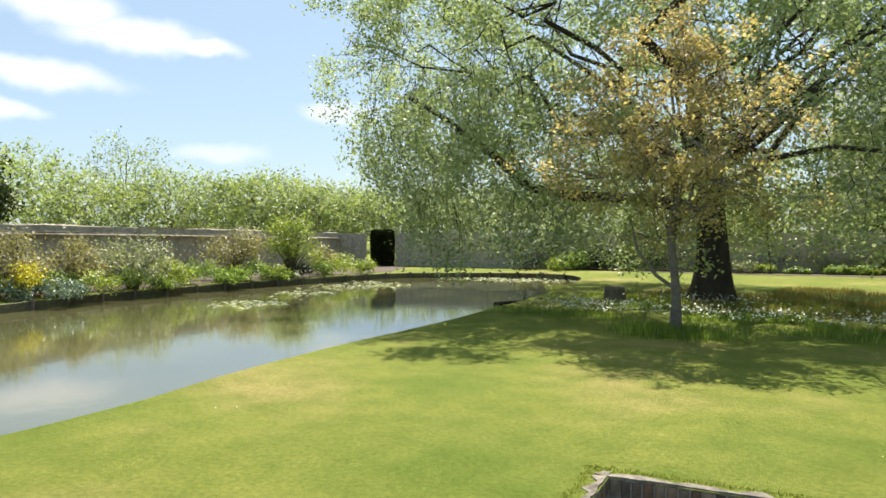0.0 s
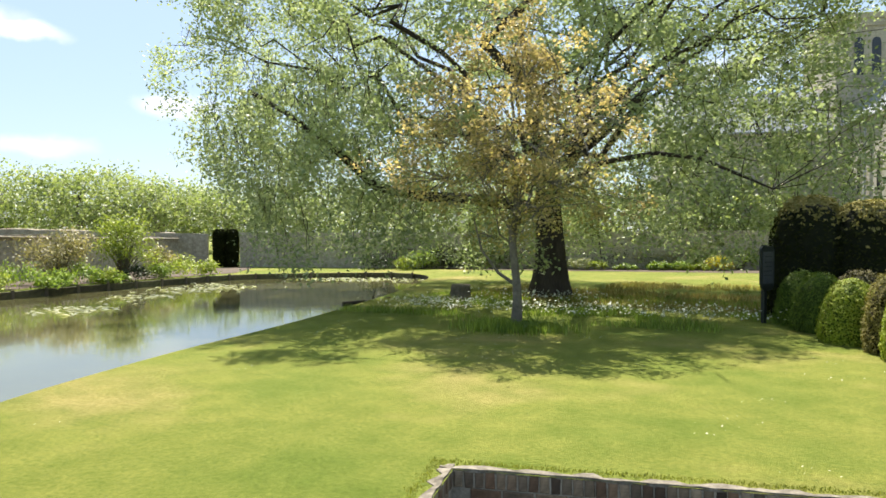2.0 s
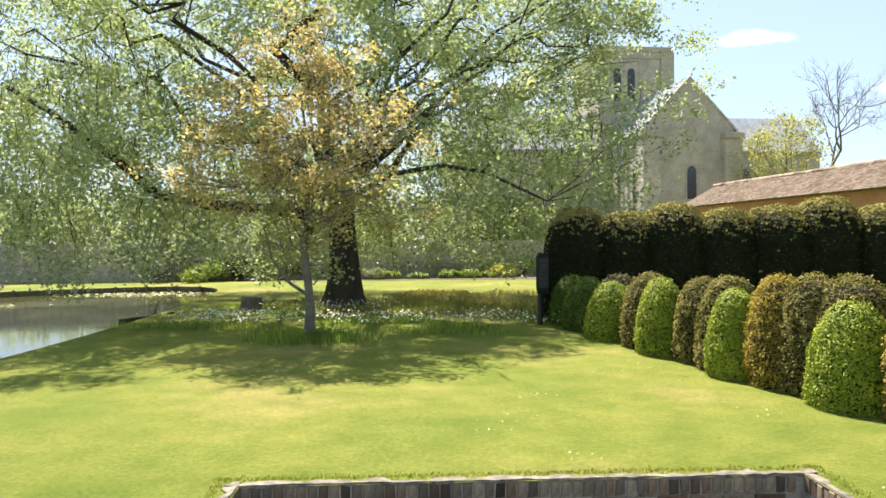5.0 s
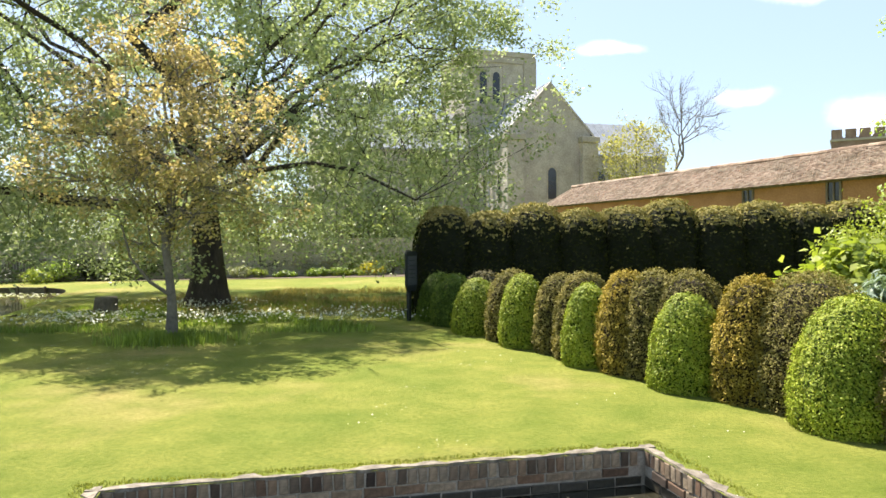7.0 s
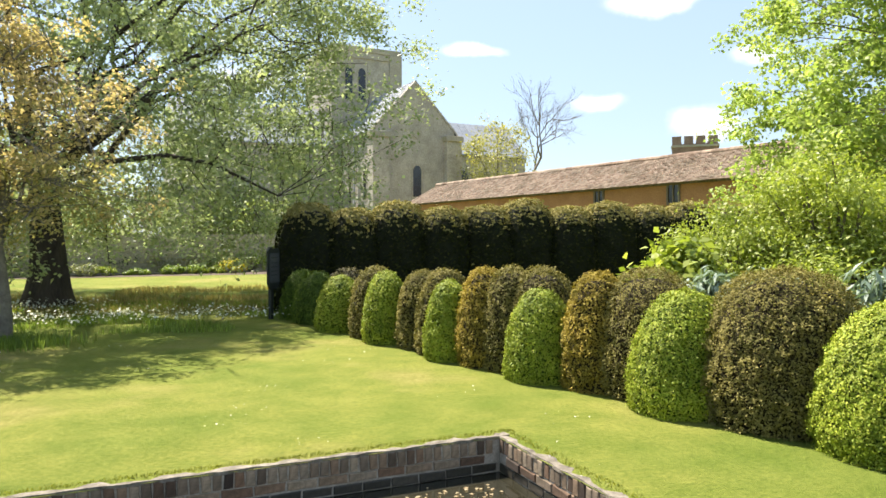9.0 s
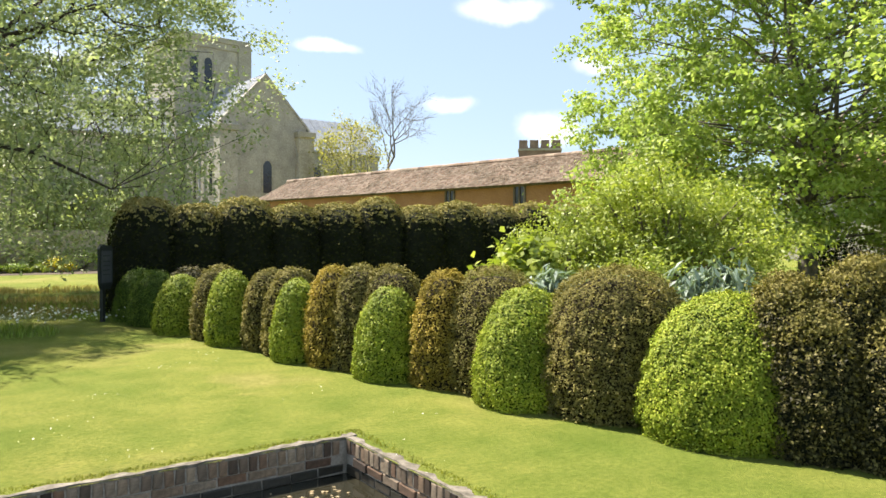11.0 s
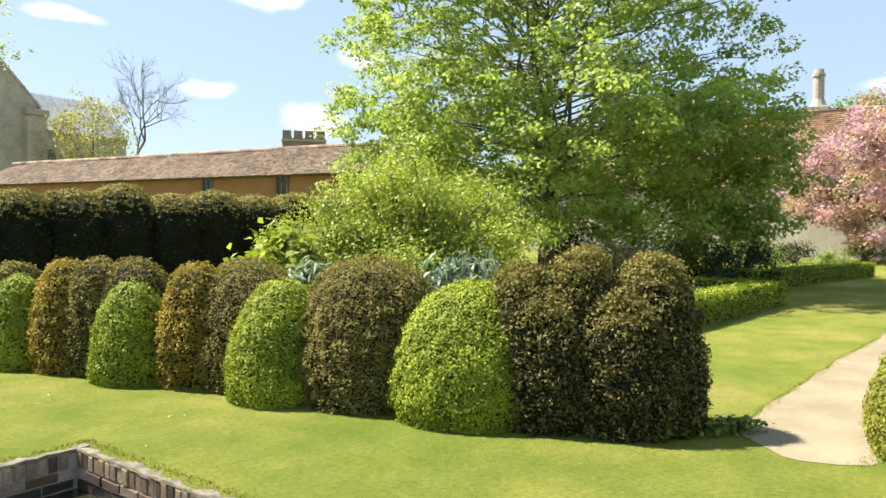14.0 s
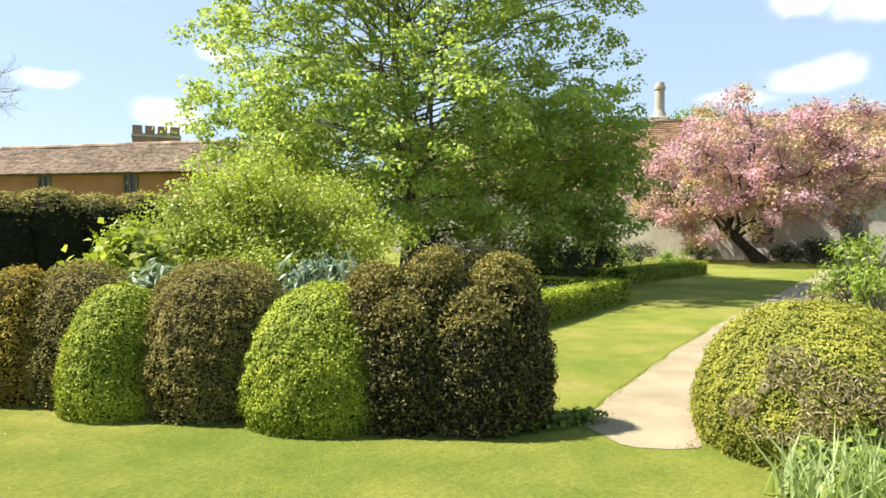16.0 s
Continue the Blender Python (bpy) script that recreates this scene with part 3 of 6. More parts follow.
def scatter_on(P, n, rng):
    """Points and normals spread evenly over a closed grid skin."""
    rings, seg = P.shape[:2]
    F = grid_faces(rings, seg)
    V = P.reshape(-1, 3)
    A, B, C, D = (V[F[:, k]] for k in range(4))
    nor = np.cross(C - A, D - B)
    area = np.linalg.norm(nor, axis=1) * 0.5
    pick = rng.choice(len(F), n, p=area / area.sum())
    s, t = rng.random((2, n, 1))
    q = (A[pick] * (1 - s) + B[pick] * s) * (1 - t) + (D[pick] * (1 - s) + C[pick] * s) * t
    return q, unit(nor[pick])


def topiary(name, x, y, r, h, material, n, size, label, group, seed, squash=2.6, lobes=None, jitter=0.55, top=""):
    """A clipped bush: a core coloured as inner shade, and a dense skin of small leaves."""
    rng = np.random.default_rng(seed)
    ob = thing(name, x, y, 0, label, "topiary", group, rng.uniform(0, 360) if lobes is None else 0)
    lobes = lobes or [(0, 0, r, h)]
    VV, FF, CC, NN = [], [], [], []
    for lx, ly, lr, lh, *own in lobes:
        P = superdome(lr, lh, rng, squash=own[0] if own else squash) + np.array([lx, ly, 0])
        core = (P - [lx, ly, 0]) * 0.94 + [lx, ly, 0]
        VV.append(core.reshape(-1, 3))
        FF.append(grid_faces(*P.shape[:2]))
        c, nn = scatter_on(P, n // len(lobes), rng)
        keep = np.ones(len(c), bool)
        for ox, oy, orr, oh, *_ in lobes:
            if (ox, oy) != (lx, ly):
                keep &= ((c[:, 0] - ox) ** 2 + (c[:, 1] - oy) ** 2) / (orr * 0.9) ** 2 + (c[:, 2] / (oh * 0.95)) ** 4 > 1
        c, nn = c[keep], nn[keep]
        tuft = np.array([noise.noise(Vector((p + seed) * 8.0)) + 0.8 * noise.noise(Vector((p * [1, 1, 0.6] + seed) * 24.0)) for p in c])
        c = c + nn * (0.008 + (0.03 if "box" in material else 0.016 if material == "leaf_yew" else 0.05) * tuft + 0.016 * rng.normal(size=len(c)))[:, None] * min(1.0, r / 0.5)
        CC.append(c)
        NN.append(nn)
    # the core's dark tone paints the shade seen through leaf gaps
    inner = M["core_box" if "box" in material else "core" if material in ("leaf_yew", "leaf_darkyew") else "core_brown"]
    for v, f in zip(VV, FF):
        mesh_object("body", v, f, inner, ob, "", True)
    C, N = np.concatenate(CC), np.concatenate(NN)
    C[:, 2] = np.maximum(C[:, 2], 0.01)
    if top:                                 # sunlight on the crown of it, put in as a lighter leaf colour
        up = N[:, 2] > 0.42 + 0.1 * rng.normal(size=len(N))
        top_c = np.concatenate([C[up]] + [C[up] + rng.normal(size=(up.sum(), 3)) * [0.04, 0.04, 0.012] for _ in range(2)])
        tagged(leaves("sunlit_crown", top_c, np.tile(N[up], (3, 1)), size * 0.9, M[top], ob, rng, jitter), kind="stuff")
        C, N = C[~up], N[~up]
    box = "box" in material
    leaves("foliage", C, N + [0, 0, 0.2] if box else N * 0.75 + [0, 0, 0.65], size, M[material], ob, rng, 0.4 if box else jitter)
    return ob


def clump(C, n, rad, rng, flat=0.8):
    """n points round each centre; and ways outward."""
    d = rng.normal(size=(len(C), n, 3)) * [1, 1, flat]
    q = C[:, None] + rad * 0.55 * d
    return q.reshape(-1, 3), d.reshape(-1, 3)


def shrub(x, y, rx, h, material, n, size, label, seed, category="shrub", z0=0.0, ry=None, clumps=26, aspect=0.5, upright=0.0, stems=True, group="", flat=0.8, tight=0.42, ragged=0.0):
    """A loose bush: thin stems and clumps of leaves with gaps between them."""
    rng = np.random.default_rng(seed)
    ry = ry or rx
    ob = thing("shrub", x, y, 0, label, category, group, rng.uniform(0, 360) if ry == rx else 0)
    d = unit(rng.normal(size=(clumps, 3)) * [1, 1, 0.9])
    d[:, 2] = np.abs(d[:, 2]) * 1.25 - 0.25
    R = np.array([rx, ry, h * 0.52])
    C = d * R * (0.55 + 0.4 * rng.random((clumps, 1)))
    C = C * (1 + ragged * rng.normal(size=(clumps, 1)).clip(-1.5, 1.0)) + [0, 0, h * 0.42 + z0]
    C[:, 2] = np.maximum(C[:, 2], 0.1)
    if stems:
        tubes("stem_framework", [(bend((0.06 * rng.normal(), 0.06 * rng.normal(), -0.02), c, 0.1 * h, 5, rng, 0.02), np.linspace(0.02, 0.006, 5) * (0.5 + h / 2)) for c in C], M["greybark"], ob)
    q, dd = clump(C, n // clumps, tight * min(rx, h * 0.8), rng, flat)
    q[:, 2] = np.maximum(q[:, 2], 0.02)
    leaves("foliage", q, dd * 0.5 + [0, 0, 0.8], size, M[material], ob, rng, 0.7, aspect, along=[0, 0, upright] if upright else None)
    return ob


def tree(name, x, y, label, seed, trunk_r, trunk_h, crown, limbs, twigs, per, size, leaf, bark, spread=0.55, lean=(0, 0), skirt=0.0, aspect=0.6, hollow=0.45, second=6, cut=None, extra=None, twig=0.03, lumps=1.0, pads=None, allow=None, draw=1, category="tree"):
    """A tree: flared trunk, arching limbs, branches, twigs, and leaves in clumps at their ends. crown: (cx, cy, cz, rx, ry, rz)."""
    rng = np.random.default_rng(seed)
    ob = thing(name, x, y, 0, label, category)
    cx, cy, cz, rx, ry, rz = crown
    top = np.array([lean[0], lean[1], trunk_h])
    k = 9
    tz = np.linspace(0, 1, k)
    tp = tz[:, None] * top + np.stack([0.04 * np.sin(5 * tz), 0.04 * np.cos(4 * tz) - 0.04, 0 * tz], 1)
    tp[0, 2] = -0.1
    tr = trunk_r * (0.72 + 0.55 * np.exp(-6 * tz) - 0.12 * tz)
    trunk = tubes("trunk", [(tp, tr)], M[bark], ob, sides=14)
    lines, joints = [], []
    for i in range(limbs):
        a = 2 * math.pi * (i + 0.35 * rng.normal()) / limbs
        e = rng.uniform(-0.15, 0.95)
        end = np.array([cx + rx * spread * 1.25 * math.cos(a) * math.cos(e), cy + ry * spread * 1.25 * math.sin(a) * math.cos(e), cz + rz * 0.75 * math.sin(e)])
        s = top * rng.uniform(0.72, 1.0)
        for _ in range(14):                 # limbs stay inside the crown
            if allow and not allow(end[None])[0]:
                end = s + (end - s) * 0.86
        p = bend(s, end, 0.08 * rz * rng.uniform(0.2, 1.5), 9, rng, 0.03 * rx)
        r0 = trunk_r * rng.uniform(0.15, 0.25)
        lines.append((p, np.linspace(r0, r0 * 0.22, 9)))
        joints.append(p[3:])
        for _ in range(second):
            q = p[rng.integers(3, 9)]
            out = unit(q - np.array([cx, cy, cz - 0.4 * rz]) + 0.6 * rx * rng.normal(size=3))
            p2 = bend(q, q + out * rx * rng.uniform(0.25, 0.45), 0.03 * rx, 6, rng, 0.02 * rx)
            if allow and not allow(p2[-1:])[0]:
                continue
            lines.append((p2, np.linspace(r0 * 0.3, r0 * 0.07, 6)))
            joints.append(p2[2:])
    if limbs:
        lead = bend(top, np.array([cx, cy, cz + 0.7 * rz]), 0, 8, rng, 0.04 * rx)
        lines.append((lead, np.linspace(trunk_r * 0.5, trunk_r * 0.1, 8)))
        joints.append(lead[2:])
    for p, r in extra or ():
        lines.append((np.array(p, float), np.array(r, float)))
        joints.append(np.array(p, float)[1:])
    J = np.concatenate(joints)
    d = unit(rng.normal(size=(pads[0] if pads else twigs, 3)))
    rad = (hollow + (1 - hollow) * rng.random((len(d), 1)) ** 0.6)
    C = d * rad
    lump = np.array([1 + lumps * (0.2 * noise.noise(Vector(v * 2.2 + seed)) + 0.16 * noise.noise(Vector(v * 5 + seed))) for v in d])[:, None]
    C = C * lump * [rx, ry, rz] + [cx, cy, cz]
    if pads:                                # layered sprays of twigs, with gaps between them
        C = (C[:, None] + rng.normal(size=(len(C), pads[1], 3)) * [pads[2], pads[2], pads[3]]).reshape(-1, 3)
    if skirt:                               # the outer lower boughs hang down
        flat = np.hypot(C[:, 0] - cx, C[:, 1] - cy) / rx
        low = (C[:, 2] < cz) & (flat > 0.5)
        C[low, 2] -= skirt * (flat[low] - 0.5) * rng.random(low.sum()) * 2
    floor = cz - rz if cut is None else cut
    C = C[C[:, 2] > floor]
    if allow:
        C = C[allow(C)]
    near = np.array([J[np.argmin(((J - c) ** 2).sum(1))] for c in C])
    for c, q in zip(C[::draw], near[::draw]):
        lines.append((bend(q, c, 0.04 * rx * rng.random(), 4, rng, 0.015 * rx), np.linspace(max(trunk_r * twig, 0.008), max(trunk_r * twig * 0.3, 0.004), 4)))
    tubes("limb_framework", lines, M[bark], ob)
    return ob, C, rng


def crown_of(ob, C, rng, per, spreadr, size, leaf, aspect=0.6, flat=0.8, floor=0.15, name="crown", droop=0.0):
    q, dd = clump(C, per, spreadr, rng, flat)
    if droop:
        q[:, 2] -= droop * rng.random(len(q)) ** 2
    q = q[q[:, 2] > floor]
    leaves(name, q, np.tile([0, 0, 0.9], (len(q), 1)), size, M[leaf], ob, rng, 0.75, aspect)

# the great spreading tree
limb_l = [[-0.3, -0.2, 2.3], [-1.3, -1.4, 2.5], [-2.3, -2.6, 2.55], [-3.1, -3.4, 2.75], [-3.6, -4.2, 3.5], [-4.6, -4.8, 4.4], [-5.6, -5.0, 5.0]]
limb_r = [[0.3, -0.2, 2.8], [1.6, -1.0, 3.3], [3.0, -1.6, 3.4], [4.0, -1.9, 3.2], [4.8, -2.1, 2.8], [5.4, -2.2, 2.5]]
def above_bank(P):
    """The crown's lower edge rises over the water."""
    az = np.degrees(np.arctan2(6.45 - P[:, 0], 17.9 + P[:, 1]))
    low = (P[:, 2] < 3.0) & (np.hypot(P[:, 0], P[:, 1]) < 5.0)
    sx, sy = P[:, 0] - 6.45 + 0.377 * P[:, 2], P[:, 1] + 17.9 - 0.56 * P[:, 2]     # where its shadow falls
    rim = np.interp(sx, [-12, -7.3, -1.7, 0.1, 0.8, 6, 20], [7.0, 7.3, 8.8, 12.0, 14.2, 15.2, 16]) + np.array([0.8 * noise.noise(Vector((u * 0.9, v * 0.9, 3))) for u, v in zip(sx, sy)])
    return (((az < 43) & ~low) | (P[:, 2] > 2.5 + 0.32 * (az - 43))) & (sy > rim)


big, C, rng = tree("spreading_tree", -6.45, 17.9, "huge old spreading tree with stout dark trunk and pale green leaves", 11, 0.52, 3.2,
                   (-2.2, 1.6, 6.9, 11.2, 7.4, 6.8), 14, 2500, 0, 0, "leaf_big", "bark", 0.6, skirt=2.5, hollow=0.4, second=7, cut=0.9,
                   pads=(880, 2, 0.42, 0.2), lumps=0.9, allow=above_bank, draw=3, twig=0.02,
                   extra=[(limb_l, np.linspace(0.17, 0.05, 7)), (limb_r, np.linspace(0.08, 0.02, 6))])
n = 400                                    # the hanging outer boughs, down to the grass and the water
a = rng.uniform(0, 2 * math.pi, n)
rr = rng.uniform(0.72, 0.98, n)
hang = np.stack([-2.0 + 9.8 * rr * np.cos(a), 0.9 + 6.4 * rr * np.sin(a), 1.3 + 3.2 * rng.random(n) ** 0.8], 1)
hang = hang[(np.abs(hang[:, 0] + 0.5) > 3.5) | (hang[:, 1] > 0)]
n = 230
veil = np.stack([rng.uniform(-7.0, -1.2, n), rng.uniform(-6.0, -3.6, n), 0.9 + 4.2 * rng.random(n) ** 0.7], 1)
veil[:, 2] = np.maximum(veil[:, 2], 0.7 + 0.32 * (veil[:, 0] + 5.0))
hang = np.concatenate([hang, veil])
hang = hang[above_bank(hang)]
bough = rng.normal(size=(130, 3)) * [0.8, 1.3, 1.9] + [5.7, 4.8, 8.4]    # the far bough that hangs before the tower
bough = bough[above_bank(bough)]
tubes("outer_bough", [(bend(np.array([0, 0, 3.0]), np.array(e), 0.6, 8, rng, 0.1), np.linspace(0.09, 0.02, 8)) for e in ((5.7, 4.8, 8.4), (5.0, 3.6, 6.4), (6.4, 5.2, 10.2))]
      + [(bend(c * [0.86, 0.86, 0.95], c, 0.1, 4, rng, 0.05), np.linspace(0.014, 0.005, 4)) for c in bough], M["bark"], big)
tagged(tubes("hanging_framework", [(bend(c + [0.2 * rng.normal(), 0.2 * rng.normal(), 0.5 + 0.5 * rng.random()], c, 0.05, 4, rng, 0.05), np.linspace(0.009, 0.004, 4)) for c in hang], M["bark"], big), kind="stuff")
crown_of(big, hang, rng, 50, 0.38, 0.1, "leaf_big", 0.6, 1.3, 0.3, "hanging_foliage", 0.5)
crown_of(big, bough, rng, 75, 0.46, 0.108, "leaf_big", 0.62, 0.7, 0.25, "outer_bough_leaves", 0.35)
high = C[:, 2] > 5.5
crown_of(big, C[high], rng, 135, 0.46, 0.108, "leaf_big", 0.62, 0.6, 0.25, droop=0.35)
crown_of(big, C[~high], rng, 84, 0.42, 0.108, "leaf_big", 0.62, 0.6, 0.25, "lower_crown", 0.35)

# the young copper-leaved tree in front of it
gold, C, rng = tree("copper_leaved_tree", -4.84, 11.72, "small pale-stemmed tree with coppery orange young leaves", 21, 0.1, 1.9,
                    (-0.05, 0, 3.3, 2.35, 2.1, 2.2), 8, 430, 0, 0, "leaf_gold", "palebark", 0.6, hollow=0.25, second=5, cut=1.3, lumps=2.2, pads=(150, 3, 0.2, 0.12),
                    extra=[([[0, 0, 0.75], [-0.3, -0.05, 0.95], [-0.6, -0.1, 1.35], [-0.75, -0.1, 1.9]], [0.035, 0.03, 0.02, 0.012])])
C[:, :2] *= (1 - 0.6 * np.clip((C[:, 2:3] - 3.4) / 2.0, 0, 1))
low = C[:, 2] + 0.5 * rng.normal(size=len(C)) < 2.6
crown_of(gold, C[~low], rng, 40, 0.2, 0.07, "leaf_gold", 0.62, 0.8, 0.9)
crown_of(gold, C[low], rng, 34, 0.22, 0.07, "leaf_goldgreen", 0.62, 0.8, 0.9, name="lower_crown")
rng = np.random.default_rng(3)

# the bright green tree beyond the topiary
maple, C, rng = tree("bright_green_tree", 17.4, 15.8, "tall bright green broadleaf tree in full fresh leaf", 31, 0.3, 4.0,
                     (0.0, 0.0, 9.2, 6.6, 6.6, 7.4), 9, 10, 0, 0, "leaf_maple", "greybark", 0.62, second=7, draw=3)
n = 1350                                   # sprays on a barrel-shaped crown that comes down to the shrubs
z = np.where(rng.random(n) < 0.36, rng.uniform(1.5, 5.5, n), rng.uniform(4.5, 17.0, n))
a = rng.uniform(0, 2 * math.pi, n)
swell = np.interp(z, [1.5, 3.5, 5.5, 9.0, 12.0, 15.0, 17.0], [5.2, 6.4, 6.5, 7.0, 6.2, 3.8, 1.5])
swell = swell * np.array([1 + 0.3 * noise.noise(Vector((2 * math.cos(u), 2 * math.sin(u), v * 0.55))) for u, v in zip(a, z)])
rr = swell * (0.3 + 0.7 * rng.random(n) ** 0.55)
S = np.stack([rr * np.cos(a), rr * np.sin(a), z], 1)
lead = np.stack([0 * z, 0 * z, np.minimum(z * 0.92, 13.0)], 1)
tubes("branch_framework", [(bend(lead[i] * [1, 1, 0.9], S[i], 0.25, 6, rng, 0.07), np.linspace(0.04, 0.01, 6)) for i in range(0, n, 5)], M["greybark"], maple)
low = np.stack([3.9 + 0.9 * rng.normal(size=70), -4.6 + 0.9 * rng.normal(size=70), rng.uniform(1.5, 4.6, 70)], 1)   # low boughs over the flower bed
S = np.concatenate([S, low])
sub = S[:, None] + rng.normal(size=(len(S), 3, 3)) * [0.34, 0.34, 0.17]
S = sub.reshape(-1, 3)
rad = 0.28 + 0.22 * rng.random(len(S))
k = 45
d = unit(rng.normal(size=(len(S), k, 3))) * rng.random((len(S), k, 1)) ** 0.4
q = S[:, None] + d * rad[:, None, None] * [1.15, 1.15, 0.62]
leaves("crown", q.reshape(-1, 3), d.reshape(-1, 3) * 0.7 + [0, 0, 0.6], 0.13, M["leaf_maple"], maple, rng, 0.5, 0.75)

# the blossom tree
pink, C, rng = tree("blossom_tree", 43.3, 12.2, "wide leaning tree covered in pink blossom and bronze leaves", 41, 0.42, 1.8,
                    (-0.7, 0.2, 4.9, 6.9, 7.3, 3.9), 10, 800, 0, 0, "petal_pink", "bark", 0.62, lean=(-0.9, 1.6), hollow=0.3, second=5, cut=1.1, lumps=1.6, pads=(150, 7, 0.6, 0.25),
                    allow=lambda P: (P[:, 2] > 3.0) | (np.hypot(P[:, 0], P[:, 1]) > 3.6))
crown_of(pink, C[::2], rng, 84, 0.5, 0.17, "petal_pink", 0.7, name="blossom")
crown_of(pink, C[1::2], rng, 70, 0.5, 0.16, "petal_tan", 0.7, name="young_leaves")

# ---------------------------------------------------------------- the row of clipped domes
DOMES = [  # x, y, radius, height, leaf, leaves, words
    # these first two are coloured as standing in shade
    (-0.5, 14.55, 0.41, 0.95, "leaf_box_dark", 5000, "dark green clipped box dome beside the notice post"),
    (-0.2, 13.67, 0.42, 0.96, "leaf_box_dark", 5000, "dark green clipped box dome in the row"),
    (0.35, 13.0, 0.42, 1.03, "leaf_darkyew", 5000, "dark bronze clipped yew dome in the row"),
    (0.22, 12.5, 0.42, 0.93, "leaf_box", 6000, "green clipped box dome in the row"),
    (0.78, 11.65, 0.42, 1.11, "leaf_brown", 6000, "bronze-brown clipped yew dome in the row"),
    (0.88, 10.96, 0.36, 1.07, "leaf_box", 6500, "yellow-green clipped box dome in the row"),
    (1.35, 10.35, 0.36, 1.11, "leaf_brown", 6500, "bronze-brown clipped yew dome in the row"),
    (1.6, 9.8, 0.38, 1.15, "leaf_brown", 7000, "grey-brown clipped yew dome in the row"),
    (1.58, 9.3, 0.32, 1.03, "leaf_box", 7000, "yellow-green clipped box dome in the row"),
    (1.95, 8.78, 0.36, 1.21, "leaf_goldyew", 8000, "golden-brown clipped yew dome in the row"),
    (2.2, 8.42, 0.36, 1.24, "leaf_brown", 8000, "bronze-brown clipped yew dome in the row"),
    (2.5, 8.15, 0.44, 1.23, "leaf_brown", 8000, "broad bronze-brown clipped yew dome in the row"),
    (2.36, 7.78, 0.38, 1.0, "leaf_box", 9000, "bright green clipped box dome in the row"),
    (2.84, 7.22, 0.38, 1.22, "leaf_goldyew", 9000, "golden clipped yew dome in the row"),
    (3.26, 6.94, 0.58, 1.25, "leaf_brown", 12000, "broad grey-brown clipped yew dome in the row"),
    (3.27, 6.18, 0.48, 1.09, "leaf_box", 13000, "bright green clipped box dome in the row"),
    (3.9, 5.65, 0.7, 1.29, "leaf_brown", 20000, "broad flat-topped bronze clipped yew dome in the row"),
    (4.26, 4.6, 0.62, 1.13, "leaf_box", 22000, "large bright green clipped box dome near the end of the row"),
]
for i, (x, y, r, h, leaf, n, words) in enumerate(DOMES):
    topiary("topiary_dome", x, y, r * (1.08 if "box" in leaf else 1.02), h, leaf, int(n * (2.0 if n < 12000 else 2.6)), 0.033 if n < 8000 else 0.028 if n < 12000 else 0.024, words, "row of clipped domes", 100 + i, 2.6 if "yew" in leaf or leaf == "leaf_brown" else 2.2)
# the leaf_brown on its heads is sunlight painted by leaf colour
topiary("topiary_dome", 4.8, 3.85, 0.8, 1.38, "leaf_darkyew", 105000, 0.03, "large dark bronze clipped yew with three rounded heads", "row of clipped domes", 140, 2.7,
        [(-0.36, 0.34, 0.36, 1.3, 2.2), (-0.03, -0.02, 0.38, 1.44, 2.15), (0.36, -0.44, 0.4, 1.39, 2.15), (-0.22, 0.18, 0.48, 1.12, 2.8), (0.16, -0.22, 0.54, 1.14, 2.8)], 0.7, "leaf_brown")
topiary("topiary_dome", 6.22, 1.23, 0.92, 1.06, "leaf_box_olive", 80000, 0.024, "wide yellow-green box mound beside the gravel path", "row of clipped domes", 150, 2.5)

# the tall yew hedge behind the domes
HX = [-0.4, 0.55, 1.5, 2.5, 3.45, 4.4, 5.4, 6.35, 7.3, 8.3, 9.25, 10.2, 11.15]
HH = [2.33, 2.22, 2.38, 2.26, 2.3, 2.44, 2.28, 2.38, 2.32, 2.4, 2.38, 2.42, 2.38]
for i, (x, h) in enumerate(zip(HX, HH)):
    # shaded faces and sunlit tops are put into the leaf colours
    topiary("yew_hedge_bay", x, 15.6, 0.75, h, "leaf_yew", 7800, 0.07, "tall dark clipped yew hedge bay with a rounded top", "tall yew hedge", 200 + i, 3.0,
            [(0, 0, 0.78, h), (0, 0.4, 0.78, h * 0.99)], 0.38, "leaf_yew_sunlit")

# ---------------------------------------------------------------- buildings


def arched(bm, x, y, z0, w, h, depth, pointed=True, n=7):
    """A pane with an arched head, in a wall that faces -y."""
    r = w / 2
    pts = [(-r, 0), (r, 0), (r, h - r * 1.3)]
    for i in range(1, n):
        t = i / n
        pts.append((r * math.cos(t * math.pi / 2) if not pointed else r * (1 - t ** 1.6), h - r * 1.3 + r * 1.3 * math.sin(t * math.pi / 2)))
    pts.append((0, h))
    pts += [(-px, pz) for px, pz in pts[-2:2:-1]] + [(-r, h - r * 1.3)]
    a = [bm.verts.new((x + px, y, z0 + pz)) for px, pz in pts]
    b = [bm.verts.new((x + px, y + depth, z0 + pz)) for px, pz in pts]
    bm.faces.new(a)
    bm.faces.new(b[::-1])
    for i in range(len(a)):
        bm.faces.new((a[i], b[i], b[(i + 1) % len(a)], a[(i + 1) % len(a)]))


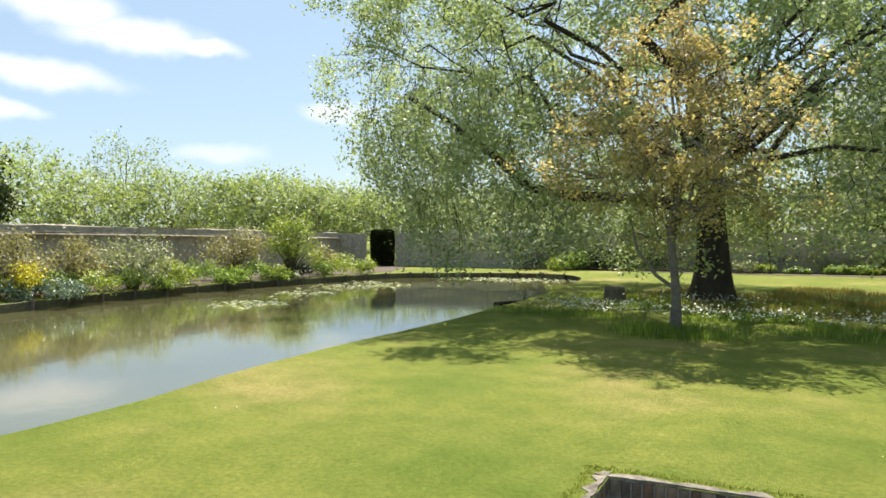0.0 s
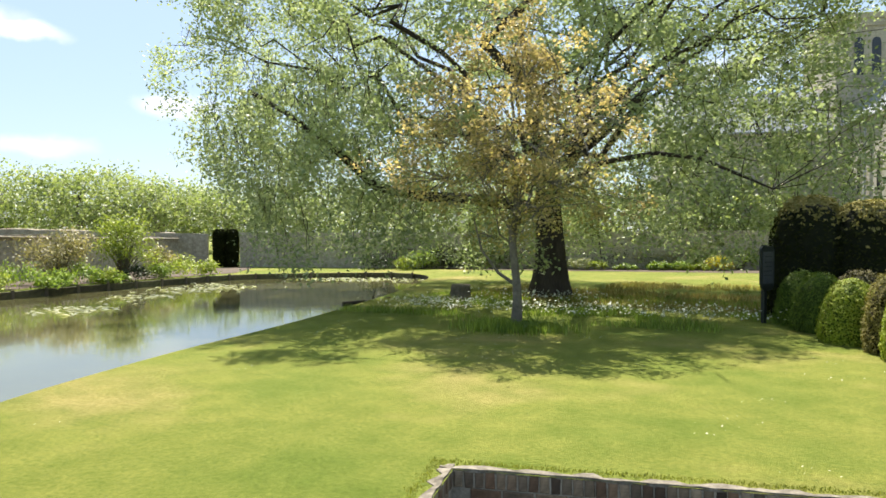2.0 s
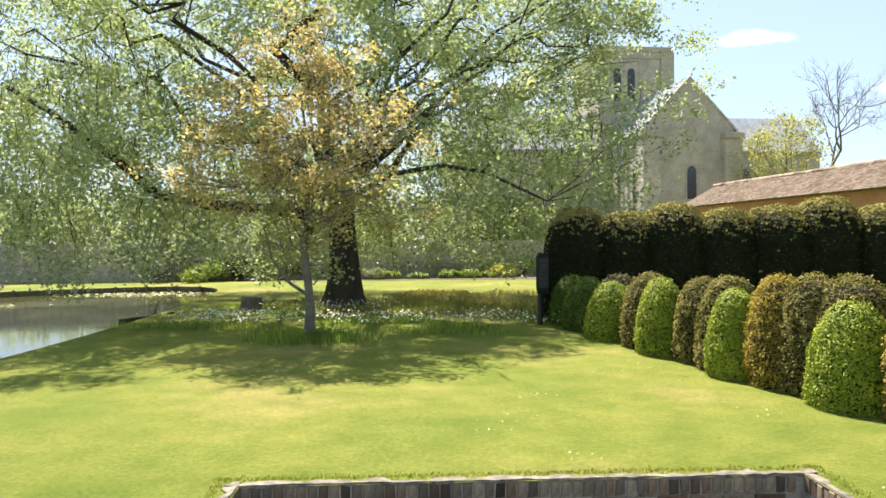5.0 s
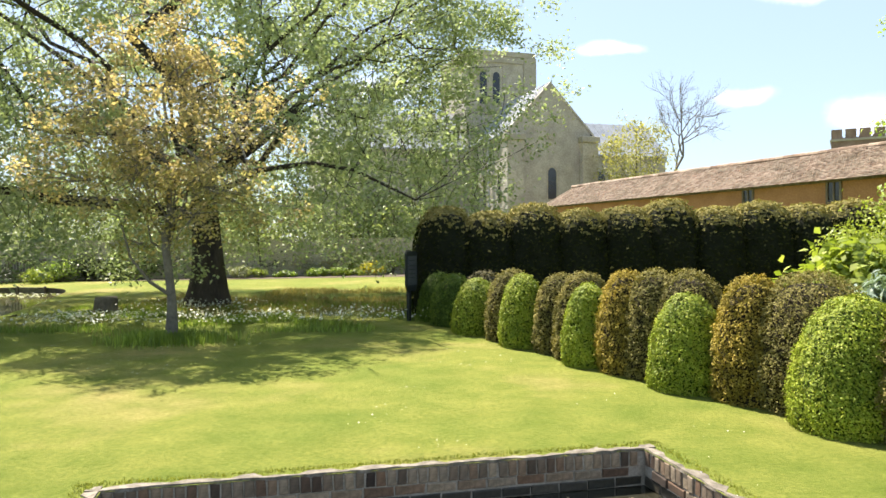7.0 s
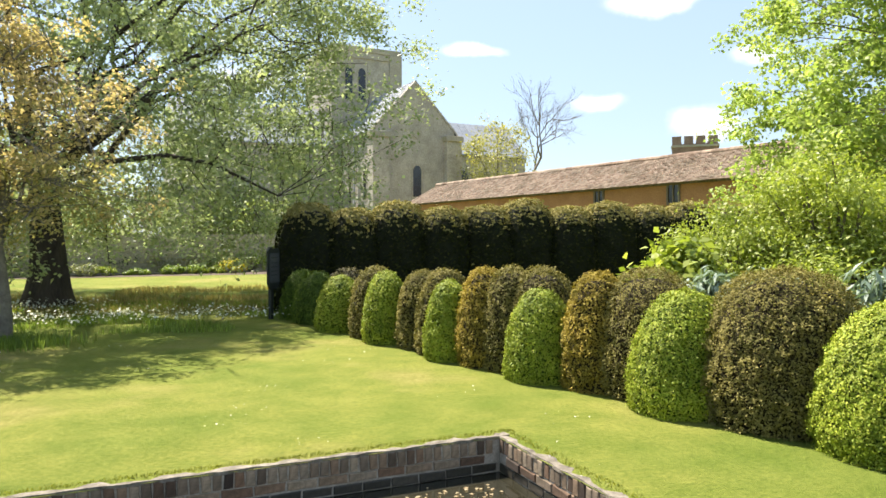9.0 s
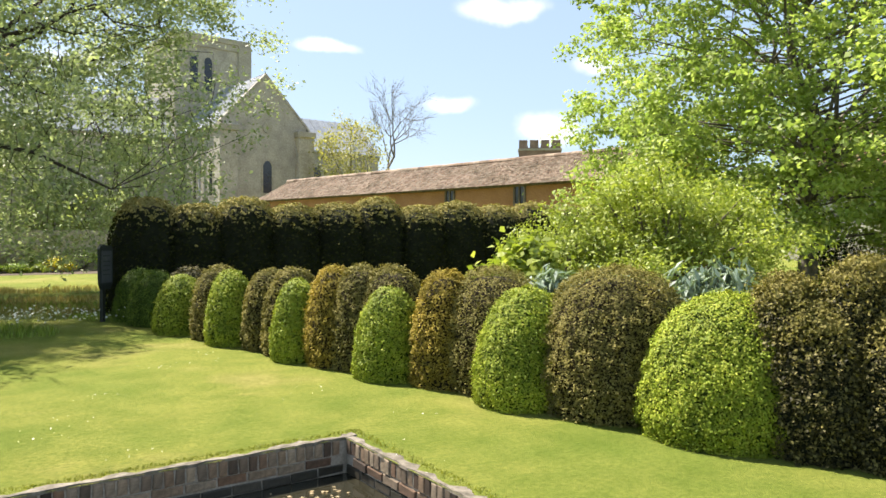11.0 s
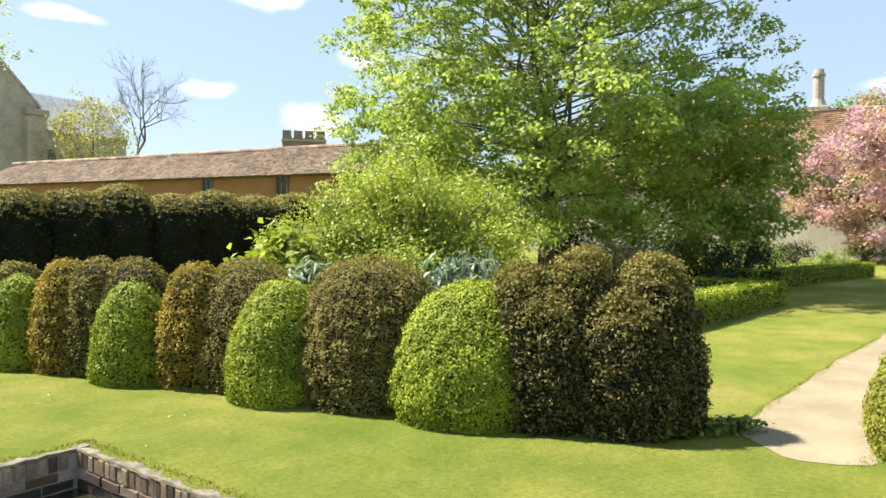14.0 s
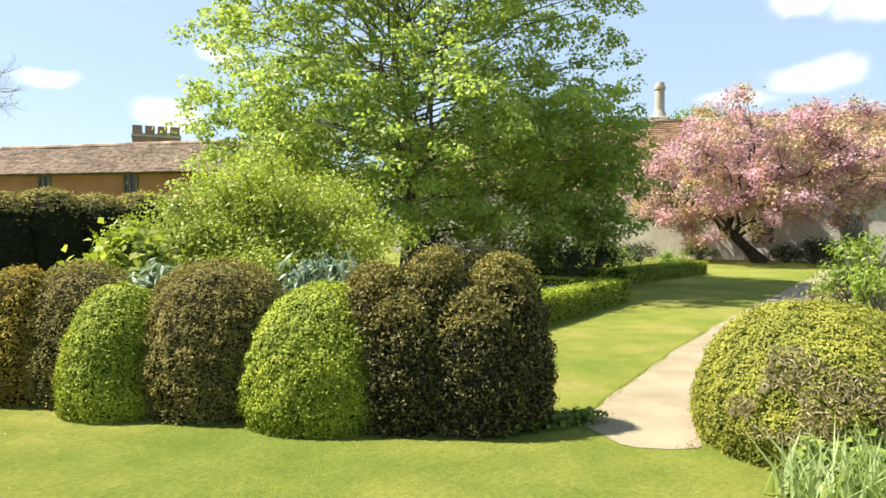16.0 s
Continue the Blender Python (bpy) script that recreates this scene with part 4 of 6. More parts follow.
def window(parent, x, y, z0, w, h, frame=0.12, pointed=True, surround="dressed", pane="glass"):
    bm = bmesh.new()
    arched(bm, x, y - 0.04, z0 - frame, w + 2 * frame, h + 2 * frame, 0.2, pointed)
    fr = part("window", bm, M[surround], parent)
    bm = bmesh.new()
    arched(bm, x, y - 0.05, z0, w, h, 0.1, pointed)
    part("pane", bm, M[pane], fr, "dark leaded window pane" if pane == "glass" else "blind stone arch")
    return fr


def slab(name, q, thick, material, parent, label=""):
    """A flat piece with thickness upward."""
    bm = bmesh.new()
    a = [bm.verts.new((u[0], u[1], u[2] + thick)) for u in q]
    b = [bm.verts.new((u[0], u[1], u[2] + 0.005)) for u in q]
    bm.faces.new(a)
    bm.faces.new(b[::-1])
    for i in range(4):
        bm.faces.new((a[i], b[i], b[(i + 1) % 4], a[(i + 1) % 4]))
    return part(name, bm, material, parent, label)


def make_church():
    S = 58.0 / 50.0
    ob = thing("church", 3.29 * S, 50.1 * S, 0, "grey stone church with a gabled transept, square tower and lead roofs", "church", "", 19.3)
    w, e, p, L = 7.3, 10.6, 14.5, 9.0
    prism("transept_wall", [(0, 0), (w, 0), (w, e), (w / 2, p), (0, e)], 0, L, M["stone"], ob)
    for x0, x1 in ((-0.45, 1.0), (w - 1.0, w + 0.45)):
        bm = bmesh.new()
        box_bm(bm, x0, -0.55, 0, x1, 0.6, e - 0.9)
        bm.verts.ensure_lookup_table()
        part("buttress", bm, M["stone"], ob)
        box_part("buttress_cap", x0 - 0.12, -0.7, e - 0.9, x1 + 0.12, 0.7, e - 0.4, M["dressed"], ob, "", 0.06)
    for side in (-1, 1):                    # roof slopes with standing seams
        cx, run, rise = w / 2, w / 2 + 0.3, p - e + 0.35
        x0, x1 = cx, cx + side * run
        q = [(x0, 0.35, p), (x1, 0.35, p - rise), (x1, L, p - rise), (x0, L, p)]
        slope = slab("roof", q, 0.12, M["lead"], ob, "pale lead roof with raised seams")
        for k in range(15):
            ys = 0.55 + k * 0.55
            slab("seam", [(x0, ys, p), (x1, ys, p - rise), (x1, ys + 0.08, p - rise), (x0, ys + 0.08, p)], 0.2, M["lead"], slope)
        cop = [(cx, p + 0.16), (cx + side * (run + 0.05), p - rise + 0.16), (cx + side * (run + 0.05), p - rise - 0.08), (cx, p - 0.1)]
        prism("gable_coping", cop, -0.06, 0.3, M["stone"], ob)
    window(ob, w / 2 + 0.1, 0, 5.0, 0.75, 2.6, 0.14)
    bm = bmesh.new()
    bmesh.ops.create_cone(bm, cap_ends=True, segments=20, radius1=0.42, radius2=0.42, depth=0.14, matrix=pose(w / 2 + 0.1, -0.02, 10.3, 90))
    part("roundel", bm, M["dressed"], ob)
    box_part("plinth", -0.2, -0.2, 0, w + 0.2, 0, 1.2, M["dressed"], ob)
    side = Matrix.Rotation(radians(-90), 4, "Z")
    for y, z, h in ((2.2, 4.8, 2.8), (5.6, 4.6, 2.8)):
        f = window(ob, 0, 0, 0, 0.55, h, 0.14)
        f.matrix_local = Matrix.Translation((0.0, y, z)) @ side
    box_part("string_course", -0.08, 0.6, e - 1.0, 0.04, L, e - 0.75, M["dressed"], ob)
    box_part("downpipe", -0.25, 4.1, 0, -0.12, 4.25, e, M["lead"], ob)
    # tower over the crossing
    T0, T1, H = -0.4, w - 0.9, 18.9
    tw = box_part("tower_wall", T0, L, 0, T1, L + 8, H, M["stone"], ob)
    for z in (13.6, 18.3):
        box_part("string_course", T0 - 0.12, L - 0.12, z, T1 + 0.12, L + 8.1, z + 0.3, M["dressed"], ob)
    box_part("tower_parapet", T0 - 0.1, L - 0.1, H, T1 + 0.1, L + 8.1, H + 0.5, M["dressed"], ob, "", 0.05)
    for x0 in (T0 - 0.15, T1 - 1.1):
        box_part("pilaster", x0, L - 0.16, 12, x0 + 1.25, L + 0.5, H, M["dressed"], ob)
    for x, ww, pane in ((1.2, 0.7, "glass"), (2.5, 0.7, "glass"), (4.4, 1.6, "stone")):
        window(ob, x, L, 14.4, ww, 3.0, 0.2, False, pane=pane)
    for y in (1.9, 3.7, 5.5):
        f = window(ob, 0, 0, 0, 0.9, 3.0, 0.22, False)
        f.matrix_local = Matrix.Translation((T1, L + y, 14.4)) @ Matrix.Rotation(radians(90), 4, "Z")
    # nave to one side, choir to the other
    for x0, x1, ridge in ((w, w + 14, 13.6), (-14, 0, 13.8)):
        prism_y = [(L + 0.5, 0), (L + 7.5, 0), (L + 7.5, 10.2), (L + 4, ridge), (L + 0.5, 10.2)]
        bm = bmesh.new()
        a = [bm.verts.new((x0, y, z)) for y, z in prism_y]
        b = [bm.verts.new((x1, y, z)) for y, z in prism_y]
        bm.faces.new(a)
        bm.faces.new(b[::-1])
        for i in range(5):
            bm.faces.new((a[i], b[i], b[(i + 1) % 5], a[(i + 1) % 5]))
        part("nave_wall" if x0 > 0 else "choir_wall", bm, M["stone"], ob)
        for ys, ye in ((L + 4, L + 0.2), (L + 4, L + 7.8)):
            slope = slab("nave_roof" if x0 > 0 else "choir_roof", [(x0, ys, ridge), (x1, ys, ridge), (x1, ye, 9.9), (x0, ye, 9.9)], 0.15, M["lead"], ob, "pale lead roof with raised seams")
            for k in range(int((x1 - x0) / 0.8)):
                xs = x0 + 0.4 + k * 0.8
                slab("seam", [(xs, ys, ridge), (xs + 0.08, ys, ridge), (xs + 0.08, ye, 9.9), (xs, ye, 9.9)], 0.22, M["lead"], slope)
    for k in range(2):
        window(ob, w + 2.4 + 4 * k, L + 0.5, 5.2, 1.1, 3.2, 0.2)
    return ob


make_church()


def tile_courses(name, parent, x0, x1, y0, z0, y1, z1, course, wide, material, seed, label=""):
    """A slope of overlapping tiles from the eave (y0, z0) up to the ridge (y1, z1), all real pieces in one mesh."""
    rng = np.random.default_rng(seed)
    run = math.hypot(y1 - y0, z1 - z0)
    n = int(run / course)
    up = np.array([0, (y1 - y0) / run, (z1 - z0) / run])
    nor = np.array([0, -up[2], up[1]]) if y1 > y0 else np.array([0, up[2], -up[1]])
    m = int((x1 - x0) / wide)
    i, j = np.meshgrid(np.arange(n), np.arange(m), indexing="ij")
    xs = x0 + (j + 0.5 * (i % 2)) * wide + rng.uniform(-0.1, 0.1, i.shape) * wide
    s = i * run / n + rng.uniform(-0.06, 0.06, i.shape) * course
    sag = 0.03 * np.sin(xs * 0.7 + seed) + 0.02 * np.sin(xs * 1.9)
    o = np.array([0, y0, z0]) + s[..., None] * up + xs[..., None] * np.array([1.0, 0, 0]) + (sag * (s / run))[..., None] * nor
    thick = np.array(nor) * course * 0.16
    a, b = np.array([wide * 0.97, 0, 0]), up * course * 1.25
    lo = o + thick * (1.3 + 0.5 * rng.random(i.shape))[..., None]
    V = np.stack([lo, lo + a, o + a + b, o + b, o, o + a], -2).reshape(-1, 3)
    k = np.arange(n * m)[:, None] * 6
    F = np.concatenate([k + [0, 1, 2, 3], k + [4, 5, 1, 0]])
    return mesh_object(name, V, F, M[material], parent, label)


def long_house(name, label, near, az, along0, along1, eave, ridge, half, wall, tile_mat, course, wide, windows, seed, sheds=()):
    """A long house whose wall faces the garden: near metres off, the wall's own normal at az, from along0 to along1 to the right of its foot."""
    a = radians(az)
    f = Vector((-math.sin(a), math.cos(a)))
    ob = thing(name, f.x * near, f.y * near, 0, label, "building", "", az)
    bm = bmesh.new()
    o = [(0, 0), (half * 2, 0), (half * 2, eave), (half, ridge - 0.08), (0, eave)]
    p = [bm.verts.new((along0, y, z)) for y, z in o]
    q = [bm.verts.new((along1, y, z)) for y, z in o]
    bm.faces.new(p)
    bm.faces.new(q[::-1])
    for i in range(5):
        bm.faces.new((p[i], q[i], q[(i + 1) % 5], p[(i + 1) % 5]))
    part("wall", bm, M[wall], ob)
    drop = 0.35 * (ridge - eave) / half
    tile_courses("roof", ob, along0 - 0.3, along1 + 0.3, -0.35, eave - drop + 0.06, half, ridge + 0.06, course, wide, tile_mat, seed, "weathered brown clay tiles in uneven courses")
    tile_courses("rear_roof", ob, along0 - 0.3, along1 + 0.3, half * 2 + 0.35, eave - drop + 0.06, half, ridge + 0.06, course * 3, wide * 3, tile_mat, seed + 1)
    rng = np.random.default_rng(seed)
    bm = bmesh.new()
    x = along0 - 0.3
    while x < along1 + 0.3:
        bmesh.ops.create_cone(bm, cap_ends=True, segments=8, radius1=0.13, radius2=0.12, depth=0.46, matrix=pose(x + 0.23, half, ridge + 0.05 + rng.uniform(0, 0.02), 0, 90, 0))
        x += 0.48
    part("ridge_tiles", bm, M["oldtile"], ob)
    box_part("eaves_board", along0, -0.1, eave - 0.2, along1, -0.003, eave - 0.02, M["oak"], ob)
    for x, z, w, h in windows:
        fr = new("window")
        fr.parent = ob
        fr.location = (x, 0, z)
        box_part("pane", -w / 2, -0.02, 0, w / 2, 0.05, h, M["glass"], fr)
        for x0, z0, x1, z1 in ((-w / 2 - 0.1, -0.1, w / 2 + 0.1, 0), (-w / 2 - 0.1, h, w / 2 + 0.1, h + 0.1), (-w / 2 - 0.1, 0, -w / 2, h), (w / 2, 0, w / 2 + 0.1, h), (-0.035, 0, 0.035, h)):
            box_part("frame", x0, -0.06, z0, x1, 0.06, z1, M["oak"], fr)
    return ob


cloister = long_house("cloister_range", "long low red-brick range with a sagging clay tile roof", 25.0, -67.0, -44.0, -14.0, 4.05, 5.33, 2.3, "redbrick", "oldtile", 0.14, 0.18,
                      [(-25.5, 3.1, 0.5, 0.72), (-21.0, 3.08, 0.52, 0.76)], 61)
barn = long_house("tiled_wing", "long wing with a tall brown tiled roof over pale plaster walls", 50.0, -72.0, -24.0, 30.0, 4.85, 9.75, 4.6, "plaster", "tile", 0.21, 0.28,
                  [(2.0, 1.2, 1.1, 1.6), (7.0, 1.2, 1.1, 1.6)], 71)


def make_chimney():
    ob = thing("chimney", 52.3, 22.3, 0, "tall round stone chimney shaft on a square base", "chimney", "", -72)
    box_part("base", -0.75, -0.6, 0, 0.75, 0.6, 10.4, M["stone"], ob, "", 0.05)
    for k, (z0, z1, r0, r1) in enumerate(((10.4, 10.9, 0.55, 0.4), (10.9, 12.5, 0.37, 0.35), (12.5, 12.7, 0.42, 0.42), (12.7, 13.0, 0.34, 0.32))):
        bm = bmesh.new()
        bmesh.ops.create_cone(bm, cap_ends=True, segments=12, radius1=r0, radius2=r1, depth=z1 - z0, matrix=pose(0, 0, (z0 + z1) / 2))
        part(("shoulder", "shaft", "cap", "pot")[k], bm, M["stone"], ob)


make_chimney()


def make_gate_tower():
    ob = thing("gate_tower", 35.8, 66.0, 0, "square weathered brick gate tower with a battlemented top", "tower", "", -28)
    box_part("wall", -2.1, -2, 0, 2.1, 3, 10.55, M["oldbrick"], ob)
    box_part("string_course", -2.2, -2.1, 10.25, 2.2, 3.1, 10.45, M["dressed"], ob)
    for i in range(4):
        box_part("merlon", -2.1 + i * 1.1, -2, 10.55, -1.25 + i * 1.1, -1.6, 11.3, M["oldbrick"], ob)
        box_part("merlon", -2.1 + i * 1.1, 2.6, 10.55, -1.25 + i * 1.1, 3.0, 11.3, M["oldbrick"], ob)


make_gate_tower()

# ---------------------------------------------------------------- garden walls


def garden_wall(name, label, a, b, za, zb, thick, coped):
    """A flint wall from a to b, with a little tiled roof along its top where coped."""
    a, b = Vector(a), Vector(b)
    L = (b - a).length
    ob = new(name)
    ob.matrix_world = pose(a.x, a.y, 0, 0, 0, math.degrees(math.atan2(b.y - a.y, b.x - a.x)))
    tagged(ob, label, "wall", "", "structure")
    bm = bmesh.new()
    n = int(L / 0.6)
    rows = []
    rng = np.random.default_rng(int(L * 10))
    for i in range(n + 1):
        t = i / n
        h = za + (zb - za) * t + rng.uniform(-0.02, 0.02)
        rows.append([bm.verts.new((L * t, y, z)) for y, z in ((-thick / 2, -0.1), (-thick / 2, h), (thick / 2, h), (thick / 2, -0.1))])
    for r, s in zip(rows, rows[1:]):
        for k in range(3):
            bm.faces.new((r[k], r[k + 1], s[k + 1], s[k]))
    bm.faces.new(rows[0])
    bm.faces.new(rows[-1][::-1])
    part("flintwork", bm, M["flint"], ob)
    if coped:
        for s in (-1, 1):
            tp = tile_courses("coping_tiles", ob, 0, L, s * (thick / 2 + 0.14), za - 0.3, 0.0, za + 0.02, 0.11, 0.19, "coping_tile", 81 + s)
            v = np.empty(len(tp.data.vertices) * 3, np.float32)
            tp.data.vertices.foreach_get("co", v)
            v = v.reshape(-1, 3)
            v[:, 2] += (zb - za) * v[:, 0] / L
            tp.data.vertices.foreach_set("co", v.ravel())
    return ob


garden_wall("wall_west", "old flint garden wall with a tiled coping", (-19.5, -4.0), (-29.05, 25.65), 2.05, 1.72, 0.45, True)
garden_wall("wall_north_west", "lower plain flint garden wall", (-29.05, 25.65), (-27.75, 26.55), 1.72, 1.7, 0.4, False)
garden_wall("wall_north", "lower plain flint garden wall behind the border", (-26.5, 27.6), (6.0, 39.0), 1.75, 1.8, 0.4, False)
for x, y in ((-27.3, 26.9), (-26.85, 27.3)):
    topiary("yew_column", x, y, 0.33, 1.9, "leaf_yew", 5000, 0.09, "narrow dark clipped yew column at a gap in the wall", "pair of yew columns", 300 + int(10 * x) % 7 + 7, 7.0)

# ---------------------------------------------------------------- far trees
FAR = [  # az, distance, height, radius
    (74, 60, 10.5, 5), (70, 75, 12.5, 6), (66.5, 68, 8.4, 5), (63.9, 90, 17.5, 5.2), (61.2, 72, 10.4, 5), (57.8, 80, 8.6, 5.5), (55.0, 70, 10.2, 5), (52, 78, 10.6, 5),
    (50, 72, 8.4, 5), (47.5, 80, 9.0, 5), (45, 70, 7.8, 4.6), (41, 75, 9, 5.5), (36, 75, 9, 5.5), (31, 72, 9, 5.5), (26, 74, 9, 5.5), (20, 66, 9, 5.5), (15, 70, 8, 5.5), (10, 66, 8, 5), (6, 64, 8, 5),
]
for i, (az, d, h, r) in enumerate(FAR):
    h *= 0.77
    a = radians(az)
    ob, C, rng = tree("far_tree", -math.sin(a) * d, math.cos(a) * d, "distant light green tree beyond the garden wall", 400 + i, 0.28, h * 0.3,
                      (0, 0, h * 0.55, r, r, h * 0.47), 6, 230, 0, 0, "leaf_far", "greybark", 0.6, hollow=0.35, second=3, cut=0.6, lumps=1.6)
    crown_of(ob, C, rng, 25 if h < 11.5 else 12, 0.95, 0.28, "leaf_far", 0.7, 0.8, 0.3)


def bare_tree(x, y, height, seed):
    """A leafless tree: the trunk forks again and again into fine upright twigs."""
    rng = np.random.default_rng(seed)
    ob = thing("bare_tree", x, y, 0, "tall bare tree with fine upright branches", "tree")
    lines = []

    def fork(p, d, size, r, level):
        pts = [p]
        for _ in range(4):
            d = unit(d + 0.13 * rng.normal(size=3) + [0, 0, 0.05])
            pts.append(pts[-1] + d * size / 4)
        lines.append((pts, np.linspace(r, r * 0.6, 5)))
        if level:
            for k in range(3 if level > 2 else 4):
                way = unit(d + 0.5 * rng.normal(size=3) + [0, 0, 0.12])
                fork(pts[-1] if k < 2 else pts[2], way, size * rng.uniform(0.62, 0.82), r * 0.56, level - 1)

    fork(np.array([0, 0, height * 0.36]), np.array([0.1, 0, 1.0]), height * 0.26, 0.15, 5)
    tubes("trunk", [(np.array([[0, 0, -0.1], [0.05, 0, height * 0.12], [0, 0.05, height * 0.25], [0, 0, height * 0.37]]), [0.3, 0.23, 0.19, 0.16])], M["greybark"], ob, sides=10)
    tubes("branch_framework", lines, M["greybark"], ob)


bare_tree(17.4, 60.2, 14.0, 452)
ob, C, rng = tree("yellow_leaved_tree", 13.9, 57.6, "bushy tree with thin yellow-green young leaves", 461, 0.25, 4.0, (0, 0, 8.0, 2.9, 2.9, 3.2), 7, 160, 0, 0, "leaf_lime", "greybark", 0.6, cut=4)
crown_of(ob, C, rng, 26, 0.7, 0.2, "leaf_yellowing", 0.7)
ob, C, rng = tree("far_tree", 57.5, 21.5, "round green tree behind the tiled wing", 471, 0.35, 6.0, (0, 0, 9.2, 3.2, 3.2, 2.5), 6, 120, 0, 0, "leaf_maple", "greybark", 0.6, cut=4)
crown_of(ob, C, rng, 90, 0.8, 0.22, "leaf_mid", 0.7)

# ---------------------------------------------------------------- shrubs by the topiary
shrub(7.9, 10.1, 1.95, 2.95, "leaf_lime", 36000, 0.068, "airy yellow-green shrub with small leaves behind the topiary", 501, clumps=80, flat=0.5, tight=0.25, ragged=0.3)
shrub(6.5, 10.9, 1.15, 2.2, "leaf_lime", 11000, 0.055, "yellow-green shrub with small leaves beside a larger one", 503, clumps=50, flat=0.4, tight=0.26)
shrub(5.2, 10.2, 0.75, 1.55, "leaf_lime", 2600, 0.16, "low lime-green shrub with large leaves", 502, clumps=22, aspect=0.6)
for i, (x, y, r, h) in enumerate(((6.6, 7.4, 0.6, 1.25), (7.4, 7.0, 0.55, 1.2), (5.1, 8.9, 0.55, 1.2), (5.7, 8.6, 0.5, 1.15))):
    shrub(x, y, r, h, "leaf_grey", 1100, 0.19, "silver-grey cardoon with large jagged leaves", 510 + i, "plant", clumps=12, aspect=0.25, upright=1.0, stems=False, group="cardoons")
ob, C, rng = tree("far_conifer", -47.5, 13.4, "dark evergreen tree beyond the garden wall", 481, 0.3, 3.0, (0, 0, 3.6, 2.6, 2.6, 4.2), 7, 260, 0, 0, "leaf_dark", "greybark", 0.6, cut=0.6)
crown_of(ob, C, rng, 46, 0.7, 0.3, "leaf_dark", 0.6)

